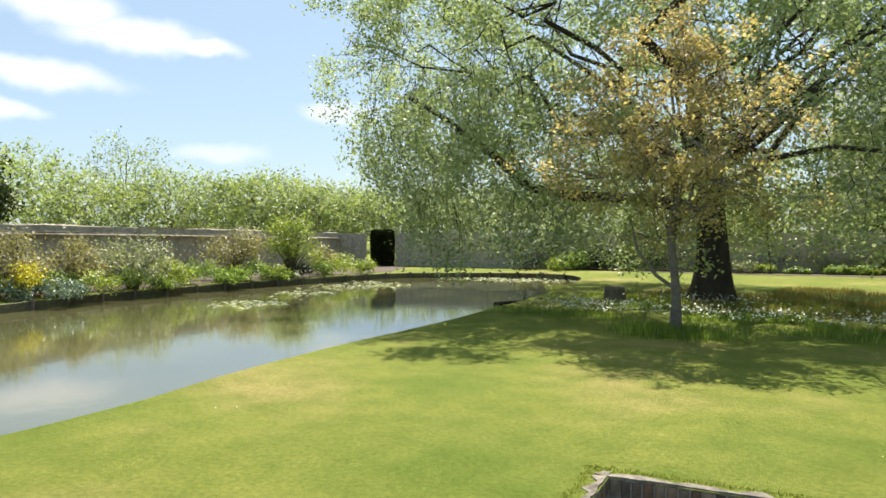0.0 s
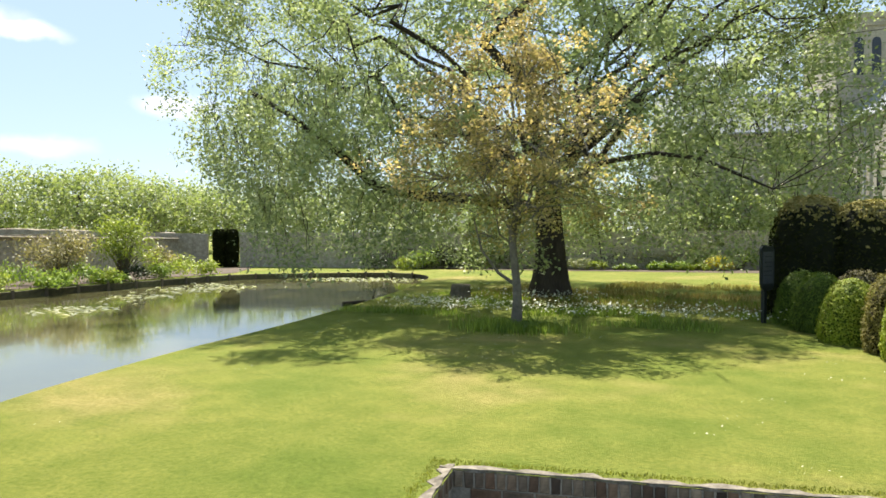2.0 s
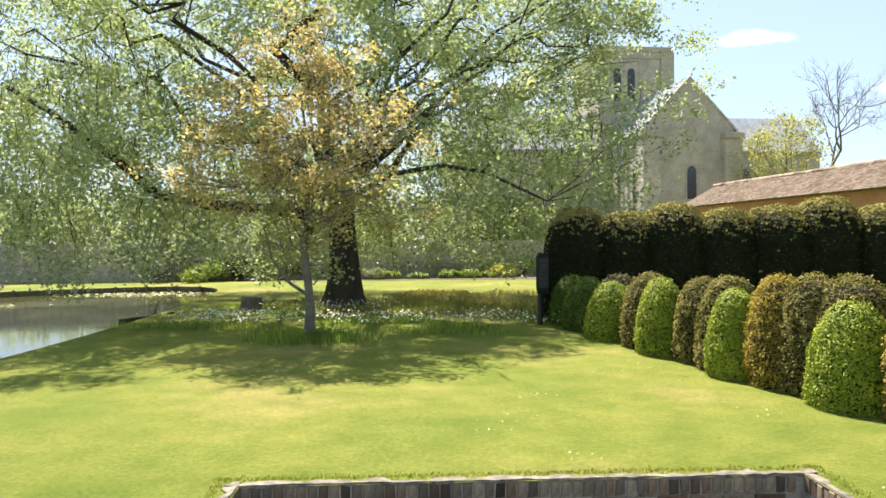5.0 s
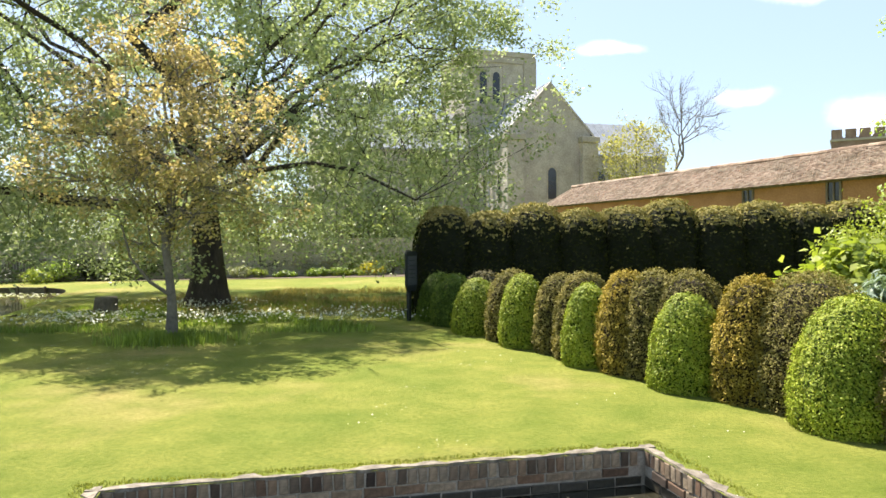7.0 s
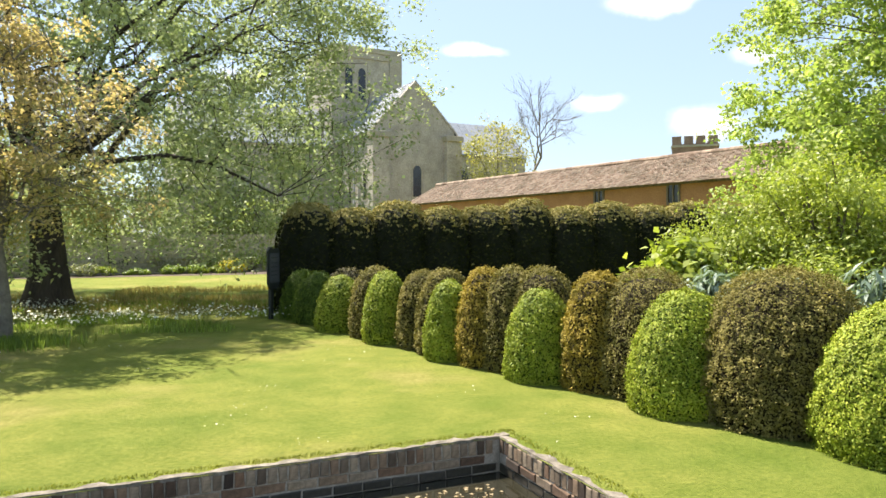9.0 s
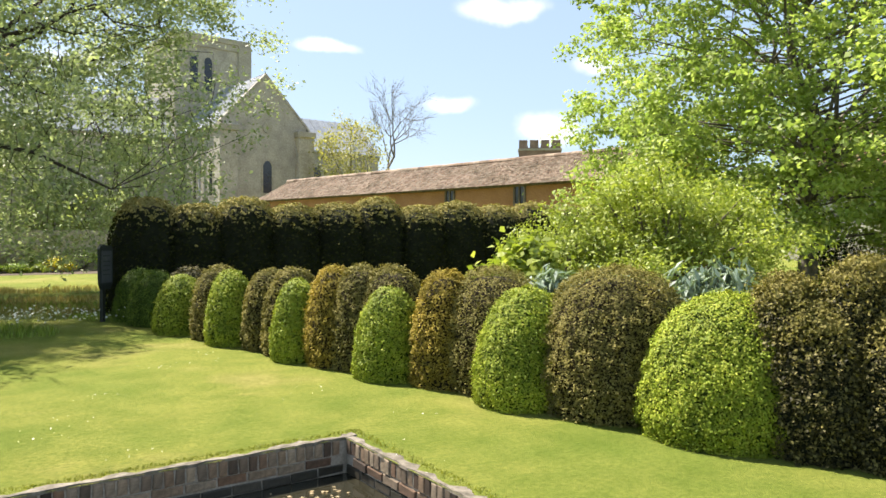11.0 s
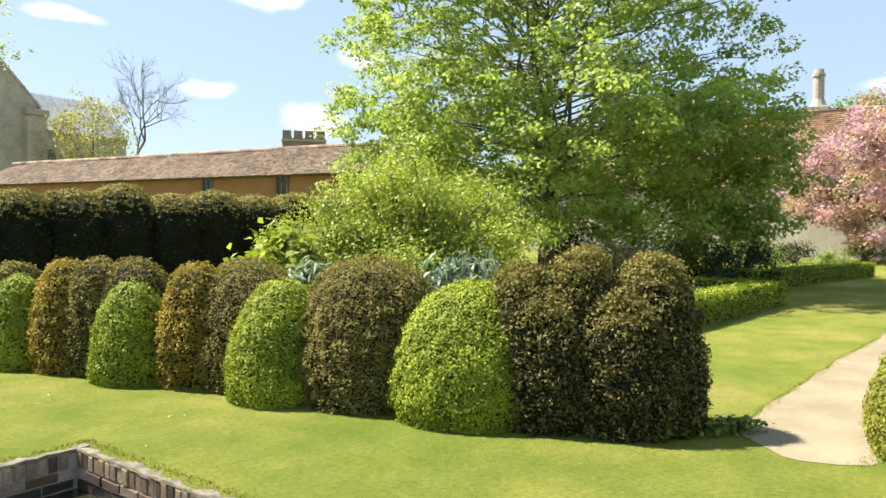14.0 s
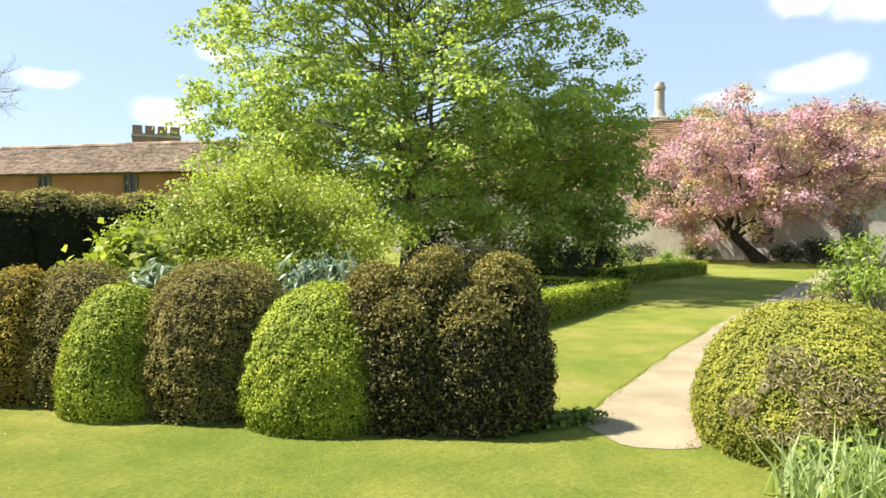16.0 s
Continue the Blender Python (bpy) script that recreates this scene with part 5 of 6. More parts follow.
# ---------------------------------------------------------------- borders
BORDER = [  # x, y, radius, height, leaf, words
    (-20.50, 7.13, 0.93, 1.74, "leaf_olive", "tall tan-green wall shrub in the border"),
    (-20.49, 8.59, 0.78, 1.68, "leaf_olive", "tall straw-coloured wall shrub in the border"),
    (-21.20, 10.67, 1.39, 1.56, "leaf_greyolive", "grey-green twiggy shrub against the flint wall"),
    (-22.68, 15.11, 1.12, 2.08, "leaf_olive", "tan-leaved rounded wall shrub in the border"),
    (-22.67, 17.70, 1.07, 2.42, "leaf_lime", "tall yellow-green rounded shrub in the border"),
    (-22.99, 19.68, 0.59, 1.30, "leaf_olive", "brown-green shrub against the wall"),
    (-18.90, 7.15, 0.52, 0.93, "petal_yellow", "mound of bright yellow flowers in the border"),
    (-19.29, 5.99, 0.63, 0.90, "leaf_mid", "green border plant by the moat"),
    (-19.20, 8.05, 0.41, 0.73, "leaf_mid", "green feathery border plant"),
    (-18.89, 8.77, 0.59, 0.68, "leaf_lime", "yellow-green border plant by the moat"),
    (-19.70, 10.30, 0.61, 0.73, "leaf_mid", "green leafy border plant"),
    (-20.63, 11.75, 0.56, 1.12, "leaf_lime", "upright light green border plant"),
    (-19.61, 11.72, 0.41, 0.63, "leaf_lime", "yellow-green rounded border plant"),
    (-20.49, 12.95, 0.66, 0.80, "leaf_mid", "green leafy border plant"),
    (-20.42, 13.99, 0.58, 0.55, "leaf_mid", "low green leafy border plant"),
    (-20.81, 15.17, 0.60, 0.73, "leaf_mid", "green border plant under the wall"),
    (-20.81, 16.01, 0.56, 0.51, "leaf_lime", "light green leafy border plant"),
    (-21.06, 17.31, 0.53, 0.50, "leaf_dark", "dark purple-green border plant"),
    (-21.26, 18.63, 0.55, 0.56, "leaf_mid", "green leafy border plant"),
    (-21.12, 19.53, 0.79, 0.87, "leaf_lime", "broad yellow-green border plant"),
    (-21.27, 20.83, 0.52, 0.66, "leaf_lime", "yellow-green border plant near the gap"),
    (-18.89, 6.57, 0.70, 0.50, "leaf_grey", "low silver-grey edging plant"),
    (-18.69, 7.70, 0.87, 0.48, "leaf_grey", "low silver-grey edging plant"),
    (-19.64, 6.21, 0.56, 0.62, "leaf_grey", "low silver-grey edging plant"),
    (-20.34, 7.60, 0.76, 1.05, "leaf_greyolive", "leafy grey-green border plant"),
    (-19.58, 10.95, 0.53, 0.44, "leaf_mid", "low green edging plant"),
    (-20.00, 13.71, 0.66, 0.31, "leaf_mid", "low green edging plant"),
    (-20.63, 16.24, 0.72, 0.30, "leaf_mid", "low green edging plant"),
    (-17.19, 28.50, 0.47, 0.61, "leaf_lime", "clipped round light green bush in the far border"),
    (-18.99, 28.57, 0.80, 0.88, "leaf_dark", "dark shrub in the far border"),
    (-17.03, 29.79, 0.80, 0.93, "leaf_mid", "green shrub in the far border"),
    (-15.18, 30.78, 0.94, 0.83, "leaf_dark", "dark shrub in the far border"),
    (-17.35, 29.34, 0.54, 0.71, "leaf_mid", "rounded green bush in the far border"),
    (-16.54, 30.95, 0.97, 1.27, "leaf_dark", "dark shrub in the far border"),
    (-15.24, 31.61, 0.97, 1.13, "leaf_mid", "green shrub in the far border"),
    (-13.63, 32.34, 1.24, 1.36, "leaf_dark", "dark shrub in the far border"),
    (-10.16, 32.02, 0.59, 0.58, "leaf_greyolive", "grey-green plant in the far border"),
    (-11.36, 32.14, 0.67, 0.63, "leaf_mid", "green plant in the far border"),
    (-9.37, 32.36, 0.53, 0.41, "leaf_lime", "light green plant in the far border"),
    (-9.25, 34.37, 1.26, 1.31, "leaf_dark", "dark purple-brown shrub in the far border"),
    (-8.16, 32.69, 0.53, 0.30, "leaf_mid", "low green plant in the far border"),
    (-7.56, 34.78, 1.12, 1.02, "leaf_greyolive", "grey-green shrub in the far border"),
    (-6.83, 33.20, 0.53, 0.41, "leaf_mid", "low green plant in the far border"),
    (-5.82, 35.11, 1.26, 1.14, "leaf_olive", "brown-green shrub in the far border"),
    (-5.84, 33.59, 0.54, 0.44, "leaf_mid", "green plant in the far border"),
    (-4.32, 33.81, 0.46, 0.67, "petal_yellow", "small golden shrub in the far border"),
    (-5.19, 33.69, 0.54, 0.33, "leaf_lime", "light green plant in the far border"),
    (-3.63, 35.40, 0.98, 1.04, "leaf_mid", "green shrub in the far border"),
    (-6.11, 33.78, 0.67, 0.30, "leaf_lime", "light green plant in the far border"),
    (-10.40, 34.75, 1.70, 1.03, "leaf_mid", "tall green shrub in the far border"),
    (-7.95, 35.39, 1.85, 1.17, "leaf_olive", "tall brown-green shrub in the far border"),
    (-5.84, 35.80, 1.56, 1.07, "leaf_mid", "tall green shrub in the far border"),
    (-16.55, 31.16, 1.24, 1.05, "leaf_dark", "dark shrub in the far border"),
    (-14.92, 31.97, 1.24, 1.01, "leaf_mid", "green shrub in the far border"),
    (15.24, 11.61, 0.97, 1.64, "leaf_twig", "brown twiggy shrub beyond the topiary"),
    (20.58, 12.67, 0.85, 1.61, "leaf_mid", "green shrub beyond the box hedges"),
    (21.41, 11.24, 0.95, 1.75, "leaf_dark", "dark purple-green shrub beyond the box hedges"),
    (19.33, 10.88, 0.61, 1.14, "leaf_dark", "dark low shrub beyond the box hedges"),
    (38.41, 17.45, 0.99, 1.16, "leaf_dark", "dark shrub by the pale wall"),
    (28.95, 11.62, 0.55, 1.01, "leaf_mid", "spiky green plant inside the box hedge"),
    (43.43, 15.76, 1.27, 1.27, "leaf_mid", "climbing green plant on the pale wall"),
    (45.13, 9.93, 1.63, 1.51, "leaf_dark", "dark shrub by the pale wall"),
    (45.47, 8.27, 1.27, 1.22, "leaf_mid", "green shrub by the pale wall"),
    (44.80, 11.33, 1.09, 1.10, "leaf_dark", "dark low shrub by the pale wall"),
    (15.47, 2.75, 0.67, 1.04, "leaf_olive", "low grassy plant beside the path"),
    (22.19, 15.66, 1.17, 1.74, "leaf_mid", "tall green shrub beyond the flower beds"),
    (25.67, 15.85, 1.42, 1.89, "leaf_dark", "tall dark shrub beyond the flower beds"),
    (27.59, 14.53, 1.35, 1.73, "leaf_mid", "tall green shrub beyond the flower beds"),
    (29.92, 14.36, 0.91, 1.32, "leaf_dark", "dark shrub beyond the flower beds"),
    (19.99, 16.85, 1.13, 1.81, "leaf_dark", "tall dark shrub beyond the flower beds"),
]
for i, (x, y, r, h, leaf, words) in enumerate(BORDER):
    if x < -18 and y < 21.5 and h < 1.25:  # a strip of grass lies between the bed and the moat
        x -= 0.6
    far = math.hypot(x, y)
    size = 0.045 + 0.0018 * far
    count = int(min(4200, max(800, 26 * r * max(h, r) / size ** 2 * 0.5)))
    shrub(x, y, r, h, leaf, count, size, words, 600 + i, "shrub" if h > 1 else "plant", clumps=int(16 + 10 * r), stems=h > 0.9)

shrub(13.54, 2.21, 0.6, 2.1, "leaf_mid", 1300, 0.09, "tall airy light green shrub beside the path", 590, clumps=34, flat=0.6)
shrub(12.11, 1.64, 0.55, 1.45, "leaf_mid", 900, 0.08, "leafy light green shrub beside the path", 591, clumps=26, flat=0.6)

# bare earth and low grass of the beds
for name, words, pts in (("west_bed", "planted earth bed along the flint wall", ((-18.9, 3), (-19.9, 7), (-21.0, 10.5), (-21.8, 14.5), (-22.2, 19), (-22.4, 23), (-25.5, 27.5), (-28.2, 26), (-25.6, 17), (-22.6, 7), (-21.4, 3))),
                         ("north_bed", "planted earth bed along the far wall", ((-20.5, 29.6), (-15.5, 29.9), (-9.8, 30.9), (-4.5, 32.0), (1.5, 33.2), (4.5, 38), (-23, 29.2)))):
    bm = bmesh.new()
    bm.faces.new([bm.verts.new((x, y, 0.012)) for x, y in pts])
    tagged(part(name, bm, M["earth"]), words, "flower bed", "", "structure")

# ---------------------------------------------------------------- low box hedges and flower bed


def box_hedge(x0, y0, x1, y1, w, h, words, seed, n):
    rng = np.random.default_rng(seed)
    L = math.hypot(x1 - x0, y1 - y0)
    ob = thing("box_hedge", x0, y0, 0, words, "hedge", "low box hedges", math.degrees(math.atan2(y1 - y0, x1 - x0)))
    bm = bmesh.new()
    box_bm(bm, 0.03, -w / 2 + 0.03, -0.01, L - 0.03, w / 2 - 0.03, h - 0.03)
    bmesh.ops.bevel(bm, geom=list(bm.edges), offset=0.05, segments=2, affect="EDGES")
    # near-black, to paint the shade behind the leaves
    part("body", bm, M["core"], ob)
    side = rng.choice(4, n, p=np.array([h * L, h * L, w * L, 2 * w * h]) / (2 * h * L + w * L + 2 * w * h))
    a, b = rng.random((2, n))
    C, N = np.zeros((n, 3)), np.zeros((n, 3))
    for k in range(4):
        m = side == k
        if k < 2:
            s = 2 * k - 1
            C[m] = np.stack([a[m] * L, np.full(m.sum(), s * w / 2), b[m] * h], 1)
            N[m] = (0, s, 0)
        elif k == 2:
            C[m] = np.stack([a[m] * L, (b[m] - 0.5) * w, np.full(m.sum(), h)], 1)
            N[m] = (0, 0, 1)
        else:
            C[m] = np.stack([np.where(a[m] > 0.5, L, 0), (b[m] - 0.5) * w, rng.random(m.sum()) * h], 1)
            N[m] = np.stack([np.where(a[m] > 0.5, 1, -1), 0 * a[m], 0 * a[m]], 1)
    C += 0.02 * rng.normal(size=C.shape)
    leaves("foliage", C, N + [0, 0, 0.3], 0.055, M["leaf_box"], ob, rng, 0.55)


box_hedge(9.2, 6.45, 15.9, 7.65, 0.6, 0.5, "low clipped bright green box hedge edging a bed", 701, 16000)
box_hedge(15.7, 8.0, 14.6, 13.8, 0.6, 0.5, "low clipped box hedge across the end of a bed", 702, 9000)
box_hedge(20.6, 10.0, 29.4, 10.7, 0.7, 0.5, "low clipped box hedge edging the further bed", 703, 14000)
box_hedge(20.5, 10.4, 19.2, 17.0, 0.7, 0.5, "low clipped box hedge at the end of the further bed", 704, 9000)
box_hedge(19.2, 17.4, 30.0, 18.6, 0.7, 0.5, "low clipped box hedge along the back of the bed", 705, 9000)
rng = np.random.default_rng(77)
q = np.stack([rng.uniform(10.2, 14.8, 2600), rng.uniform(8.2, 12.6, 2600), rng.uniform(0.1, 0.4, 2600)], 1)
tagged(leaves("blue_flowers", q, np.tile([0, 0, 1.0], (len(q), 1)), 0.08, M["petal_blue"], None, rng, 0.6), "bed of low blue spring flowers", "flowers", "", "stuff")
q = np.stack([rng.uniform(10.2, 14.8, 5000), rng.uniform(8.0, 12.8, 5000), rng.uniform(0.02, 0.34, 5000)], 1)
tagged(leaves("bedding_leaves", q, np.tile([0, 0, 0.6], (len(q), 1)), 0.09, M["leaf_mid"], None, rng, 0.8), "green leaves among the blue flowers", "plants", "", "stuff")

# ---------------------------------------------------------------- brick pond
POND_M = Matrix(((U.x, W.x, 0, POND_A.x), (U.y, W.y, 0, POND_A.y), (0, 0, 1, 0), (0, 0, 0, 1)))
pond = tagged(new("pond_wall"), "sunken brick pond wall with a worn pale coping", "wall", "", "structure")
pond.matrix_world = POND_M
bm = bmesh.new()
box_bm(bm, -0.2, -0.22, -0.85, POND_L + 0.2, -0.012, -0.005)
box_bm(bm, -0.22, -0.012, -0.85, -0.012, POND_D + 0.2, -0.005)
box_bm(bm, POND_L + 0.012, -0.012, -0.85, POND_L + 0.22, POND_D + 0.2, -0.005)
box_bm(bm, -0.012, POND_D + 0.012, -0.85, POND_L + 0.012, POND_D + 0.2, -0.005)
part("mortar_backing", bm, M["mortar"], pond)


def brick_mesh(w, h, d, seed, stuff="brick"):
    rng = np.random.default_rng(seed)
    bm = bmesh.new()
    box_bm(bm, 0, -d, 0, w, 0, h)
    for v in bm.verts:
        v.co += Vector(rng.uniform(-0.004, 0.004, 3))
    bmesh.ops.bevel(bm, geom=[e for e in bm.edges if all(abs(v.co.y) < 0.01 for v in e.verts)], offset=0.006, segments=1, affect="EDGES")
    me = bpy.data.meshes.new("brick")
    bmesh.ops.recalc_face_normals(bm, faces=bm.faces)
    bm.to_mesh(me)
    bm.free()
    me.materials.append(M[stuff])
    return me


rng = np.random.default_rng(88)
upright = [brick_mesh(0.062, 0.108, 0.1, s) for s in range(4)]
flat = [brick_mesh(0.212, 0.064, 0.1, 10 + s) for s in range(4)]
# lowest courses: wet, and darkened in colour for the shade there
wet_shade = [brick_mesh(0.212, 0.064, 0.1, 20 + s, "wetshadebrick") for s in range(4)]
SIDES = [(Matrix.Translation((0, 0, 0)), POND_L), (Matrix.Translation((POND_L, 0, 0)) @ pose(0, 0, 0, 0, 0, 90), POND_D), (Matrix.Translation((0, POND_D, 0)) @ pose(0, 0, 0, 0, 0, -90), POND_D)]
for m, L in SIDES:
    for z, meshes, pitch, shift in ((-0.115, upright, 0.074, 0.0), (-0.19, flat, 0.224, 0.11), (-0.265, wet_shade, 0.224, 0.0), (-0.34, wet_shade, 0.224, 0.11)):
        x = 0.004 - shift
        while x < L - 0.03:
            if x >= 0 and x + pitch < L + 0.02:
                ob = new("brick", meshes[rng.integers(4)])
                ob.parent = pond
                ob.matrix_local = m @ Matrix.Translation((x, rng.uniform(-0.006, 0.006), z)) @ pose(0, 0, 0, 0, rng.uniform(-0.8, 0.8), rng.uniform(-0.8, 0.8))
            x += pitch
# the pale worn coping over the bricks: an uneven strip along each side
for m, L in SIDES + [(Matrix.Translation((POND_L, POND_D, 0)) @ pose(0, 0, 0, 0, 0, 180), POND_L)]:
    bm = bmesh.new()
    n = int(L / 0.07)
    rows = []
    for i in range(n + 1):
        x = -0.1 + (L + 0.2) * i / n
        inn, outw, top = rng.uniform(-0.012, 0.006), -0.07 + rng.uniform(-0.05, 0.03), 0.01 + rng.uniform(-0.004, 0.005)
        rows.append([bm.verts.new((x, y, z)) for y, z in ((inn, -0.012), (inn - 0.006, top), (outw, top - 0.004), (outw - 0.01, -0.02))])
    for r, s in zip(rows, rows[1:]):
        for k in range(3):
            bm.faces.new((r[k], r[k + 1], s[k + 1], s[k]))
    cp = part("coping", bm, M["coping"], pond)
    cp.matrix_local = m
# petals and leaves that float on the dark water
q = np.stack([rng.uniform(0.4, POND_L - 0.05, 260), rng.uniform(0.1, POND_D - 0.3, 260), np.full(260, POND_Z + 0.006)], 1)
q[:150, 0] = POND_L - 0.2 - np.abs(rng.normal(size=150)) * 0.9
q[:150, 1] = 0.25 + np.abs(rng.normal(size=150)) * 0.35
q = q[(q[:, 0] > 0.05) & (q[:, 1] < POND_D - 0.05)]
fl = leaves("floating_leaves", q, np.tile([0, 0, 1.0], (len(q), 1)), 0.034, M["petal_tan"], None, rng, 0.06, 0.7)
fl.matrix_world = POND_M
tagged(fl, "pale fallen petals and leaves afloat on the pond", "leaves", "", "stuff")

# ---------------------------------------------------------------- moat edge
revet = tagged(new("moat_revetment"), "low dark timber edging with posts along the moat", "edging", "", "structure")
far_side = [p for p in MOAT if p[0] < -15.2 and p[1] > -4]
acc, prev = 0.0, far_side[0]
stations = [far_side[0]]
for p in far_side[1:]:
    seg = (p - prev).length
    while acc + seg >= 1.15:
        f = (1.15 - acc) / seg
        prev = prev + (p - prev) * f
        stations.append(prev.copy())
        seg = (p - prev).length
        acc = 0.0
    acc += seg
    prev = p
for a, b in zip(stations, stations[1:]):
    L = (b - a).length
    m = pose(a.x, a.y, 0, 0, 0, math.degrees(math.atan2(b.y - a.y, b.x - a.x)))
    bm = bmesh.new()
    box_bm(bm, 0.04, -0.03, -0.35, L - 0.04, 0.05, 0.012)
    bmesh.ops.bevel(bm, geom=list(bm.edges), offset=0.012, segments=1, affect="EDGES")
    ob = part("board", bm, M["kerb"], revet)
    ob.matrix_world = m
    bm = bmesh.new()
    bmesh.ops.create_cone(bm, cap_ends=True, segments=8, radius1=0.055, radius2=0.05, depth=0.5, matrix=pose(0, 0.06, -0.2))
    ob = part("post", bm, M["oak"], revet)
    ob.matrix_world = m
# floating lily leaves in drifts
rng = np.random.default_rng(99)
CC = []
for x, y, s, n in ((-16.3, 11.4, 0.55, 90), (-17.8, 14.5, 0.6, 70), (-18.5, 17.0, 0.8, 90), (-18.9, 18.6, 0.9, 90), (-18.2, 24.2, 0.9, 110), (-16.2, 24.6, 0.9, 110)):
    CC.append(np.stack([x + s * rng.normal(size=n), y + 0.8 * s * rng.normal(size=n), np.full(n, MOAT_Z + 0.006)], 1))
q = np.concatenate(CC)
q = q[[inside(p, MOAT) for p in q]]
tagged(leaves("lily_pads", q, np.tile([0, 0, 1.0], (len(q), 1)), 0.2, M["leaf_greyolive"], None, rng, 0.04, 0.9), "drifts of pale lily pads on the moat", "water plants", "", "stuff")
log = thing("driftwood", -10.6, 15.5, MOAT_Z, "dark broken branch lying in the water at the bank", "branch")
tubes("stem", [(np.array([[-0.6, -0.1, 0.03], [-0.1, 0.0, 0.08], [0.35, 0.05, 0.12], [0.7, 0.15, 0.22]]), [0.05, 0.06, 0.05, 0.03])], M["bark"], log)
tubes("side_shoot", [(np.array([[0.2, 0.03, 0.1], [0.3, 0.0, 0.28], [0.33, -0.02, 0.4]]), [0.03, 0.02, 0.01])], M["bark"], log)

# ---------------------------------------------------------------- notice post, stump, bench
post = thing("notice_post", -1.12, 14.5, 0, "dark painted notice board on a slender post in the lawn", "sign", "", 64)
box_part("post", -0.045, -0.035, -0.05, 0.045, 0.035, 1.42, M["blackpaint"], post, "", 0.008)
brd = prism("board", [(-0.22, 0.72), (-0.15, 0.6), (0.15, 0.6), (0.22, 0.72), (0.22, 1.34), (0.17, 1.4), (-0.17, 1.4), (-0.22, 1.34)], -0.075, -0.037, M["blackpaint"], post)
box_part("notice", -0.17, -0.083, 0.72, 0.17, -0.076, 1.3, M["signface"], brd, "faded grey notice sheet")
for z in (1.2, 1.1, 1.02, 0.94, 0.86):
    box_part("text_bar", -0.13, -0.087, z, 0.11, -0.0835, z + 0.02, M["blackpaint"], brd)

st = thing("tree_stump", -8.18, 16.2, 0, "short weathered cut tree stump in the shaded grass", "stump")
tubes("trunk", [(np.array([[0, 0, -0.05], [0, 0, 0.1], [0.01, 0, 0.3], [0.01, 0, 0.38], [0.01, 0, 0.385]]), [0.31, 0.27, 0.25, 0.24, 0.01])], M["stump"], st, sides=14)


def make_bench(x, y, turn):
    ob = thing("garden_bench", x, y, 0, "weathered wooden garden bench against the far wall", "bench", "", turn)
    for sx in (-0.75, 0.75):
        box_part("leg", sx - 0.035, -0.25, 0, sx + 0.035, -0.18, 0.62, M["oak"], ob)
        box_part("leg", sx - 0.035, 0.2, 0, sx + 0.035, 0.27, 0.95, M["oak"], ob)
        box_part("armrest", sx - 0.045, -0.27, 0.62, sx + 0.045, 0.2, 0.66, M["oak"], ob)
    for k in range(4):
        box_part("seat_slat", -0.76, -0.24 + k * 0.11, 0.42, 0.76, -0.15 + k * 0.11, 0.45, M["oak"], ob)
    box_part("top_rail", -0.715, 0.21, 0.86, 0.715, 0.255, 0.94, M["oak"], ob)
    for k in range(12):
        box_part("back_slat", -0.66 + k * 0.115, 0.22, 0.45, -0.61 + k * 0.115, 0.245, 0.86, M["oak"], ob)


make_bench(-18.6, 29.9, 18)

# ---------------------------------------------------------------- strap-leaved plants and ground cover


def blades(name, C, height, width, material, parent, rng, lean=0.3, label=""):
    """Grass-like blades: each a bent strip of two faces ending in a point."""
    n = len(C)
    a = rng.uniform(0, 2 * math.pi, n)
    side = np.stack([np.cos(a), np.sin(a), 0 * a], 1)
    out = np.stack([-np.sin(a), np.cos(a), 0 * a], 1)
    h = (np.asarray(height) * (0.6 + 0.7 * rng.random(n)))[:, None]
    b = (lean * rng.random(n))[:, None] * h
    w = width * side * 0.5
    up = np.array([0, 0, 1.0])
    mid = C + up * h * 0.55 + out * b * 0.35
    tip = C + up * h + out * b
    V = np.stack([C - w, C + w, mid + w * 0.7, mid - w * 0.7, tip], 1).reshape(-1, 3)
    k = np.arange(n)[:, None] * 5
    F = np.concatenate([k + [0, 1, 2], k + [0, 2, 3], k + [3, 2, 4]])
    return mesh_object(name, V, F, M[material], parent, label)


rng = np.random.default_rng(111)
for i, (x, y, n, h) in enumerate(((4.62, 0.78, 90, 0.42), (5.0, 0.62, 90, 0.44), (4.95, 1.02, 60, 0.36), (5.35, 0.55, 90, 0.46), (5.55, 0.95, 60, 0.4), (4.75, 0.45, 80, 0.42))):
    ob = thing("strap_leaved_plant", x, y, 0, "clump of long narrow grey-green strap leaves by the box mound", "plant", "strap-leaved clumps")
    c = np.stack([0.11 * rng.normal(size=n), 0.11 * rng.normal(size=n), np.zeros(n)], 1)
    blades("leaf_clump", c, h * 0.92, 0.022, "iris", ob, rng, 1.5)
for i, (x, y, r, h) in enumerate(((5.6, 0.75, 0.4, 0.35), (5.2, 0.85, 0.3, 0.28), (6.1, 0.35, 0.45, 0.4))):
    shrub(x, y, r, h, "leaf_mid", 500, 0.12, "low broad-leaved green plant among the strap leaves", 820 + i, "plant", clumps=10, aspect=0.8, stems=False)
q = np.stack([rng.uniform(4.75, 5.75, 900), np.zeros(900), rng.uniform(0.01, 0.1, 900)], 1)
q[:, 1] = 3.28 - 0.42 * (q[:, 0] - 4.75) + 0.08 * rng.normal(size=900)
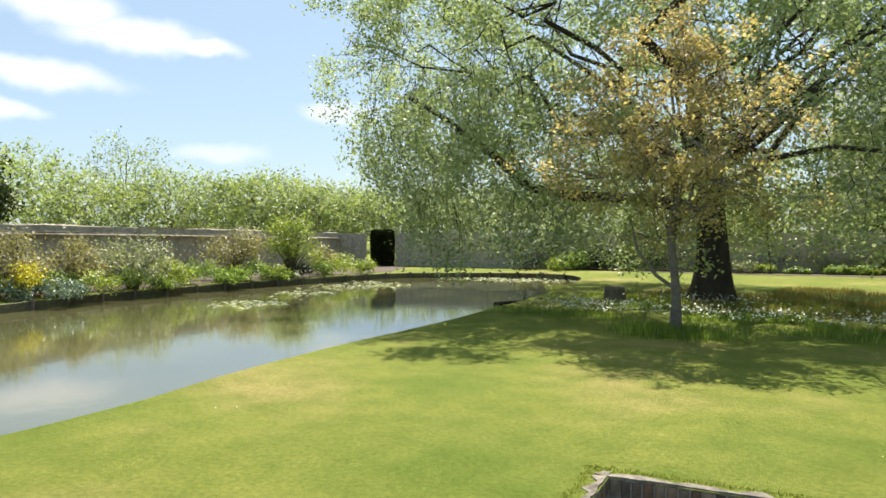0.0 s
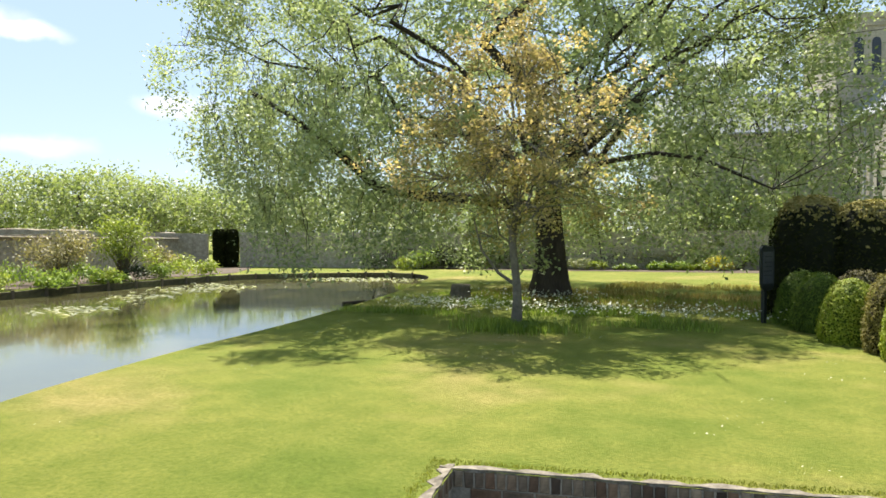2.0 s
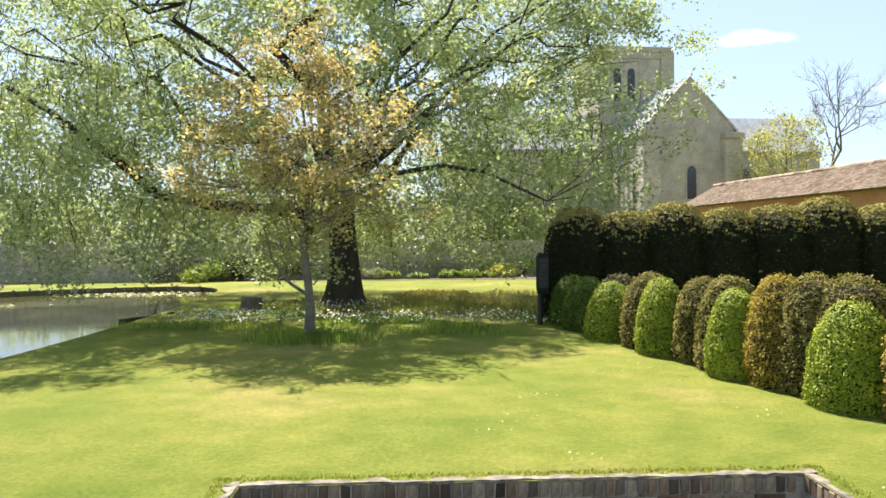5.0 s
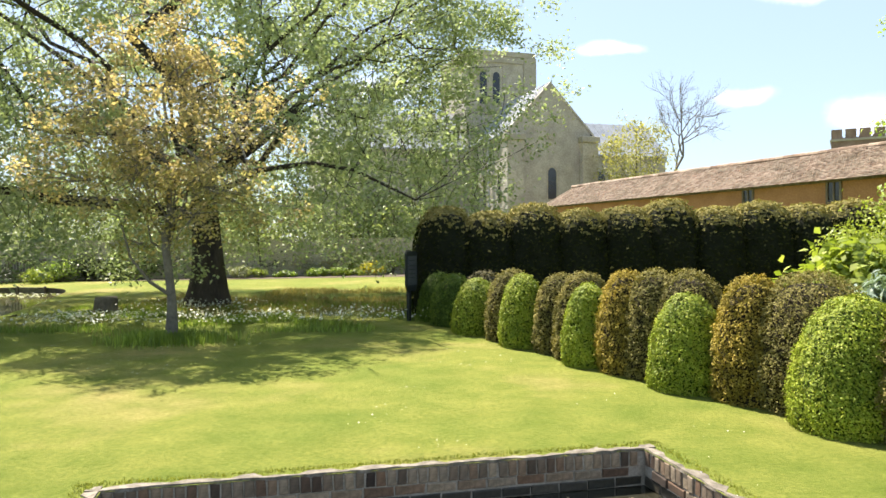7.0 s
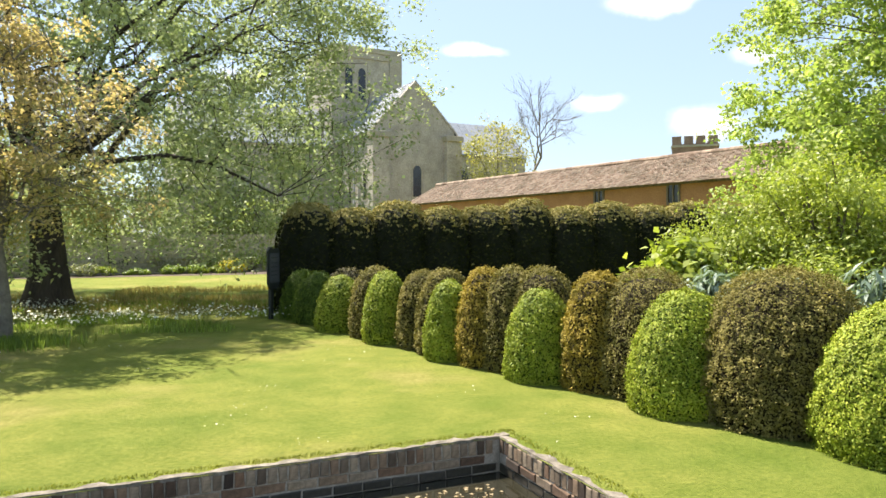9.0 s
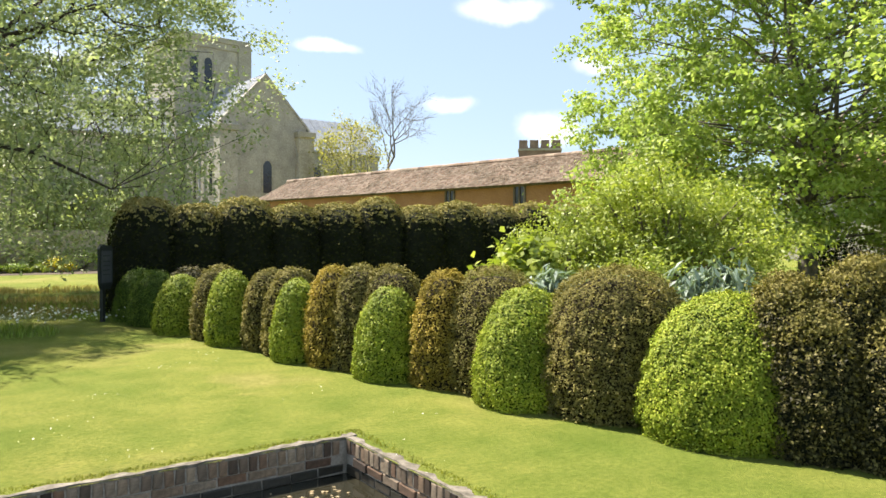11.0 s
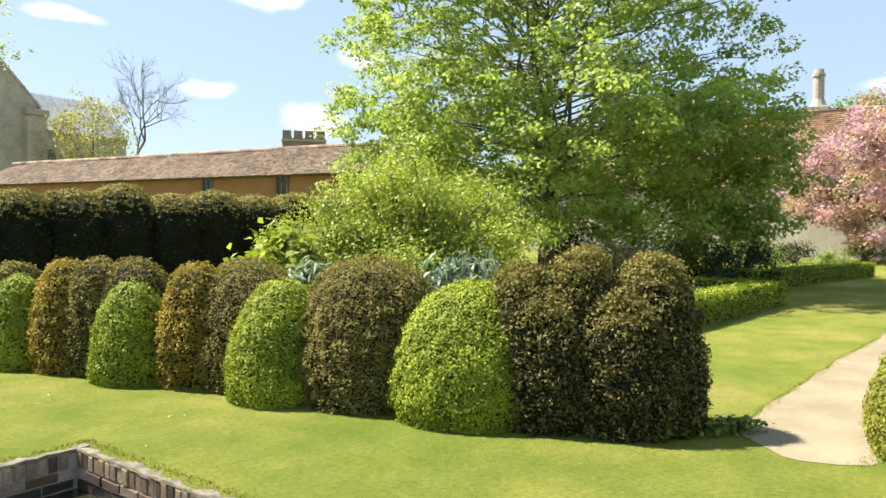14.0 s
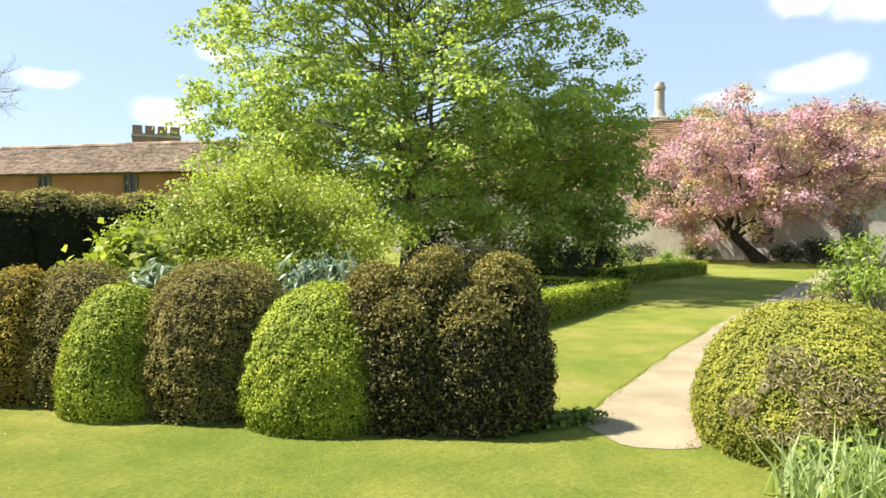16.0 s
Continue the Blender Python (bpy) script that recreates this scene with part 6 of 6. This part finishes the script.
tagged(leaves("ivy_cover", q, np.tile([0, 0, 1.0], (len(q), 1)), 0.05, M["leaf_mid"], None, rng, 0.5, 0.8), "low green ivy at the foot of the dark yew", "ground cover", "", "stuff")

# bare dry twigs on the face of the wide box mound
P = superdome(0.925, 1.07, np.random.default_rng(150), squash=2.5) + np.array([6.22, 1.23, 0])
c, nn = scatter_on(P, 26000, rng)
toward = unit(np.array([[-0.93, -0.36, 0.1]]))
patch = ((nn * toward).sum(1) > 0.72) & (c[:, 2] > 0.22) & (c[:, 2] < 0.82) & (np.array([noise.noise(Vector(p * 3.1)) for p in c]) > -0.12)
c, nn = c[patch], nn[patch]
dry = leaves("dry_twigs", c + nn * 0.03, nn, 0.055, M["leaf_twig"], None, rng, 0.9, 0.18)
tagged(dry, "patch of dry bare twigs on the box mound", "twigs", "", "stuff")

# the tuft round the young tree, wild flowers and long grass under the great tree
n = 2600
c = np.stack([-4.85 + 0.42 * rng.normal(size=n), 11.6 + 0.3 * rng.normal(size=n), np.zeros(n)], 1)
tagged(blades("uncut_tuft", c, 0.17, 0.014, "leaf_mid", None, rng, 0.6), "dark uncut grass tuft round the young tree's foot", "grass", "", "stuff")
n = 13000
c = np.stack([rng.uniform(-8.5, -0.9, n), rng.uniform(15.6, 24.0, n), np.zeros(n)], 1)
c = c[np.array([noise.noise(Vector(p * 0.5)) for p in c]) + 0.25 - np.abs(c[:, 1] - 19) * 0.06 > 0]
tagged(blades("long_dry_grass", c, 0.13, 0.014, "blade_dry", None, rng, 0.5), "long reddish dry meadow grass under the tree", "grass", "", "stuff")
n = 16000
c = np.stack([rng.uniform(-9.5, -0.8, n), rng.uniform(12.6, 18.5, n), np.zeros(n)], 1)
c = c[np.array([noise.noise(Vector(p * 0.6 + 9.0)) for p in c]) > 0.02]
tagged(blades("shade_grass", c, 0.11, 0.014, "leaf_mid", None, rng, 0.6), "long green grass in the tree's shade", "grass", "", "stuff")
FL = []
for x, y, sx, sy, n in ((-7.5, 13.6, 0.6, 0.4, 420), (-5.6, 13.6, 1.0, 0.3, 260), (-3.6, 13.9, 1.2, 0.35, 380), (-6.2, 16.4, 0.8, 0.5, 260), (-2.2, 14.4, 0.8, 0.4, 160)):
    FL.append(np.stack([x + sx * rng.normal(size=n), y + sy * rng.normal(size=n), rng.uniform(0.12, 0.3, n)], 1))
q = np.concatenate(FL)
tagged(leaves("white_wild_flowers", q, np.tile([0, 0, 1.0], (len(q), 1)), 0.05, M["petal_white"], None, rng, 0.5, 0.9), "drifts of small white wild flowers in shade", "flowers", "", "stuff")
# daisies in the mown lawn
FL = []
for _ in range(34):
    x, y = rng.uniform(-6.5, 4.5), rng.uniform(2.5, 12)
    n = rng.integers(2, 9)
    FL.append(np.stack([x + 0.14 * rng.normal(size=n), y + 0.14 * rng.normal(size=n), np.full(n, 0.03)], 1))
q = np.concatenate(FL)
q = q[[not inside(p, POND) and not inside(p, MOAT) for p in q]]
tagged(leaves("daisies", q, np.tile([0, 0, 1.0], (len(q), 1)), 0.014, M["petal_white"], None, rng, 0.3, 0.95), "scattered white daisies in the mown lawn", "flowers", "", "stuff")

# longer grass where the mower does not reach
n = 3600
side = rng.random(n)
lx = np.where(side < 0.5, rng.uniform(-0.2, POND_L + 0.2, n), np.where(side < 0.75, -0.15, POND_L + 0.15) + 0.03 * rng.normal(size=n))
ly = np.where(side < 0.5, -0.15 + 0.03 * rng.normal(size=n), rng.uniform(-0.2, POND_D, n))
c = np.stack([POND_A.x + U.x * lx + W.x * ly, POND_A.y + U.y * lx + W.y * ly, np.zeros(n)], 1)
E1 = [c]
for x, y, r, h, *_ in DOMES:
    m = 260
    a = rng.uniform(0, 2 * math.pi, m)
    E1.append(np.stack([x + (r * 0.98) * np.cos(a), y + (r * 0.98) * np.sin(a), np.zeros(m)], 1) + 0.02 * rng.normal(size=(m, 3)) * [1, 1, 0])
n = 2600
k = rng.uniform(5.4, 12.0, n)
mid = np.interp(k, [p[0] for p in PATH], [p[1] for p in PATH])
wid = np.interp(k, [p[0] for p in PATH], [p[2] for p in PATH])
E1.append(np.stack([k, mid + np.where(rng.random(n) < 0.5, 1, -1) * (wid / 2 + 0.03 * rng.normal(size=n)), np.zeros(n)], 1))
tagged(blades("edge_grass", np.concatenate(E1), 0.016, 0.007, "blade", None, rng, 1.2), "longer grass along the pond rim and under the domes", "grass", "", "stuff")
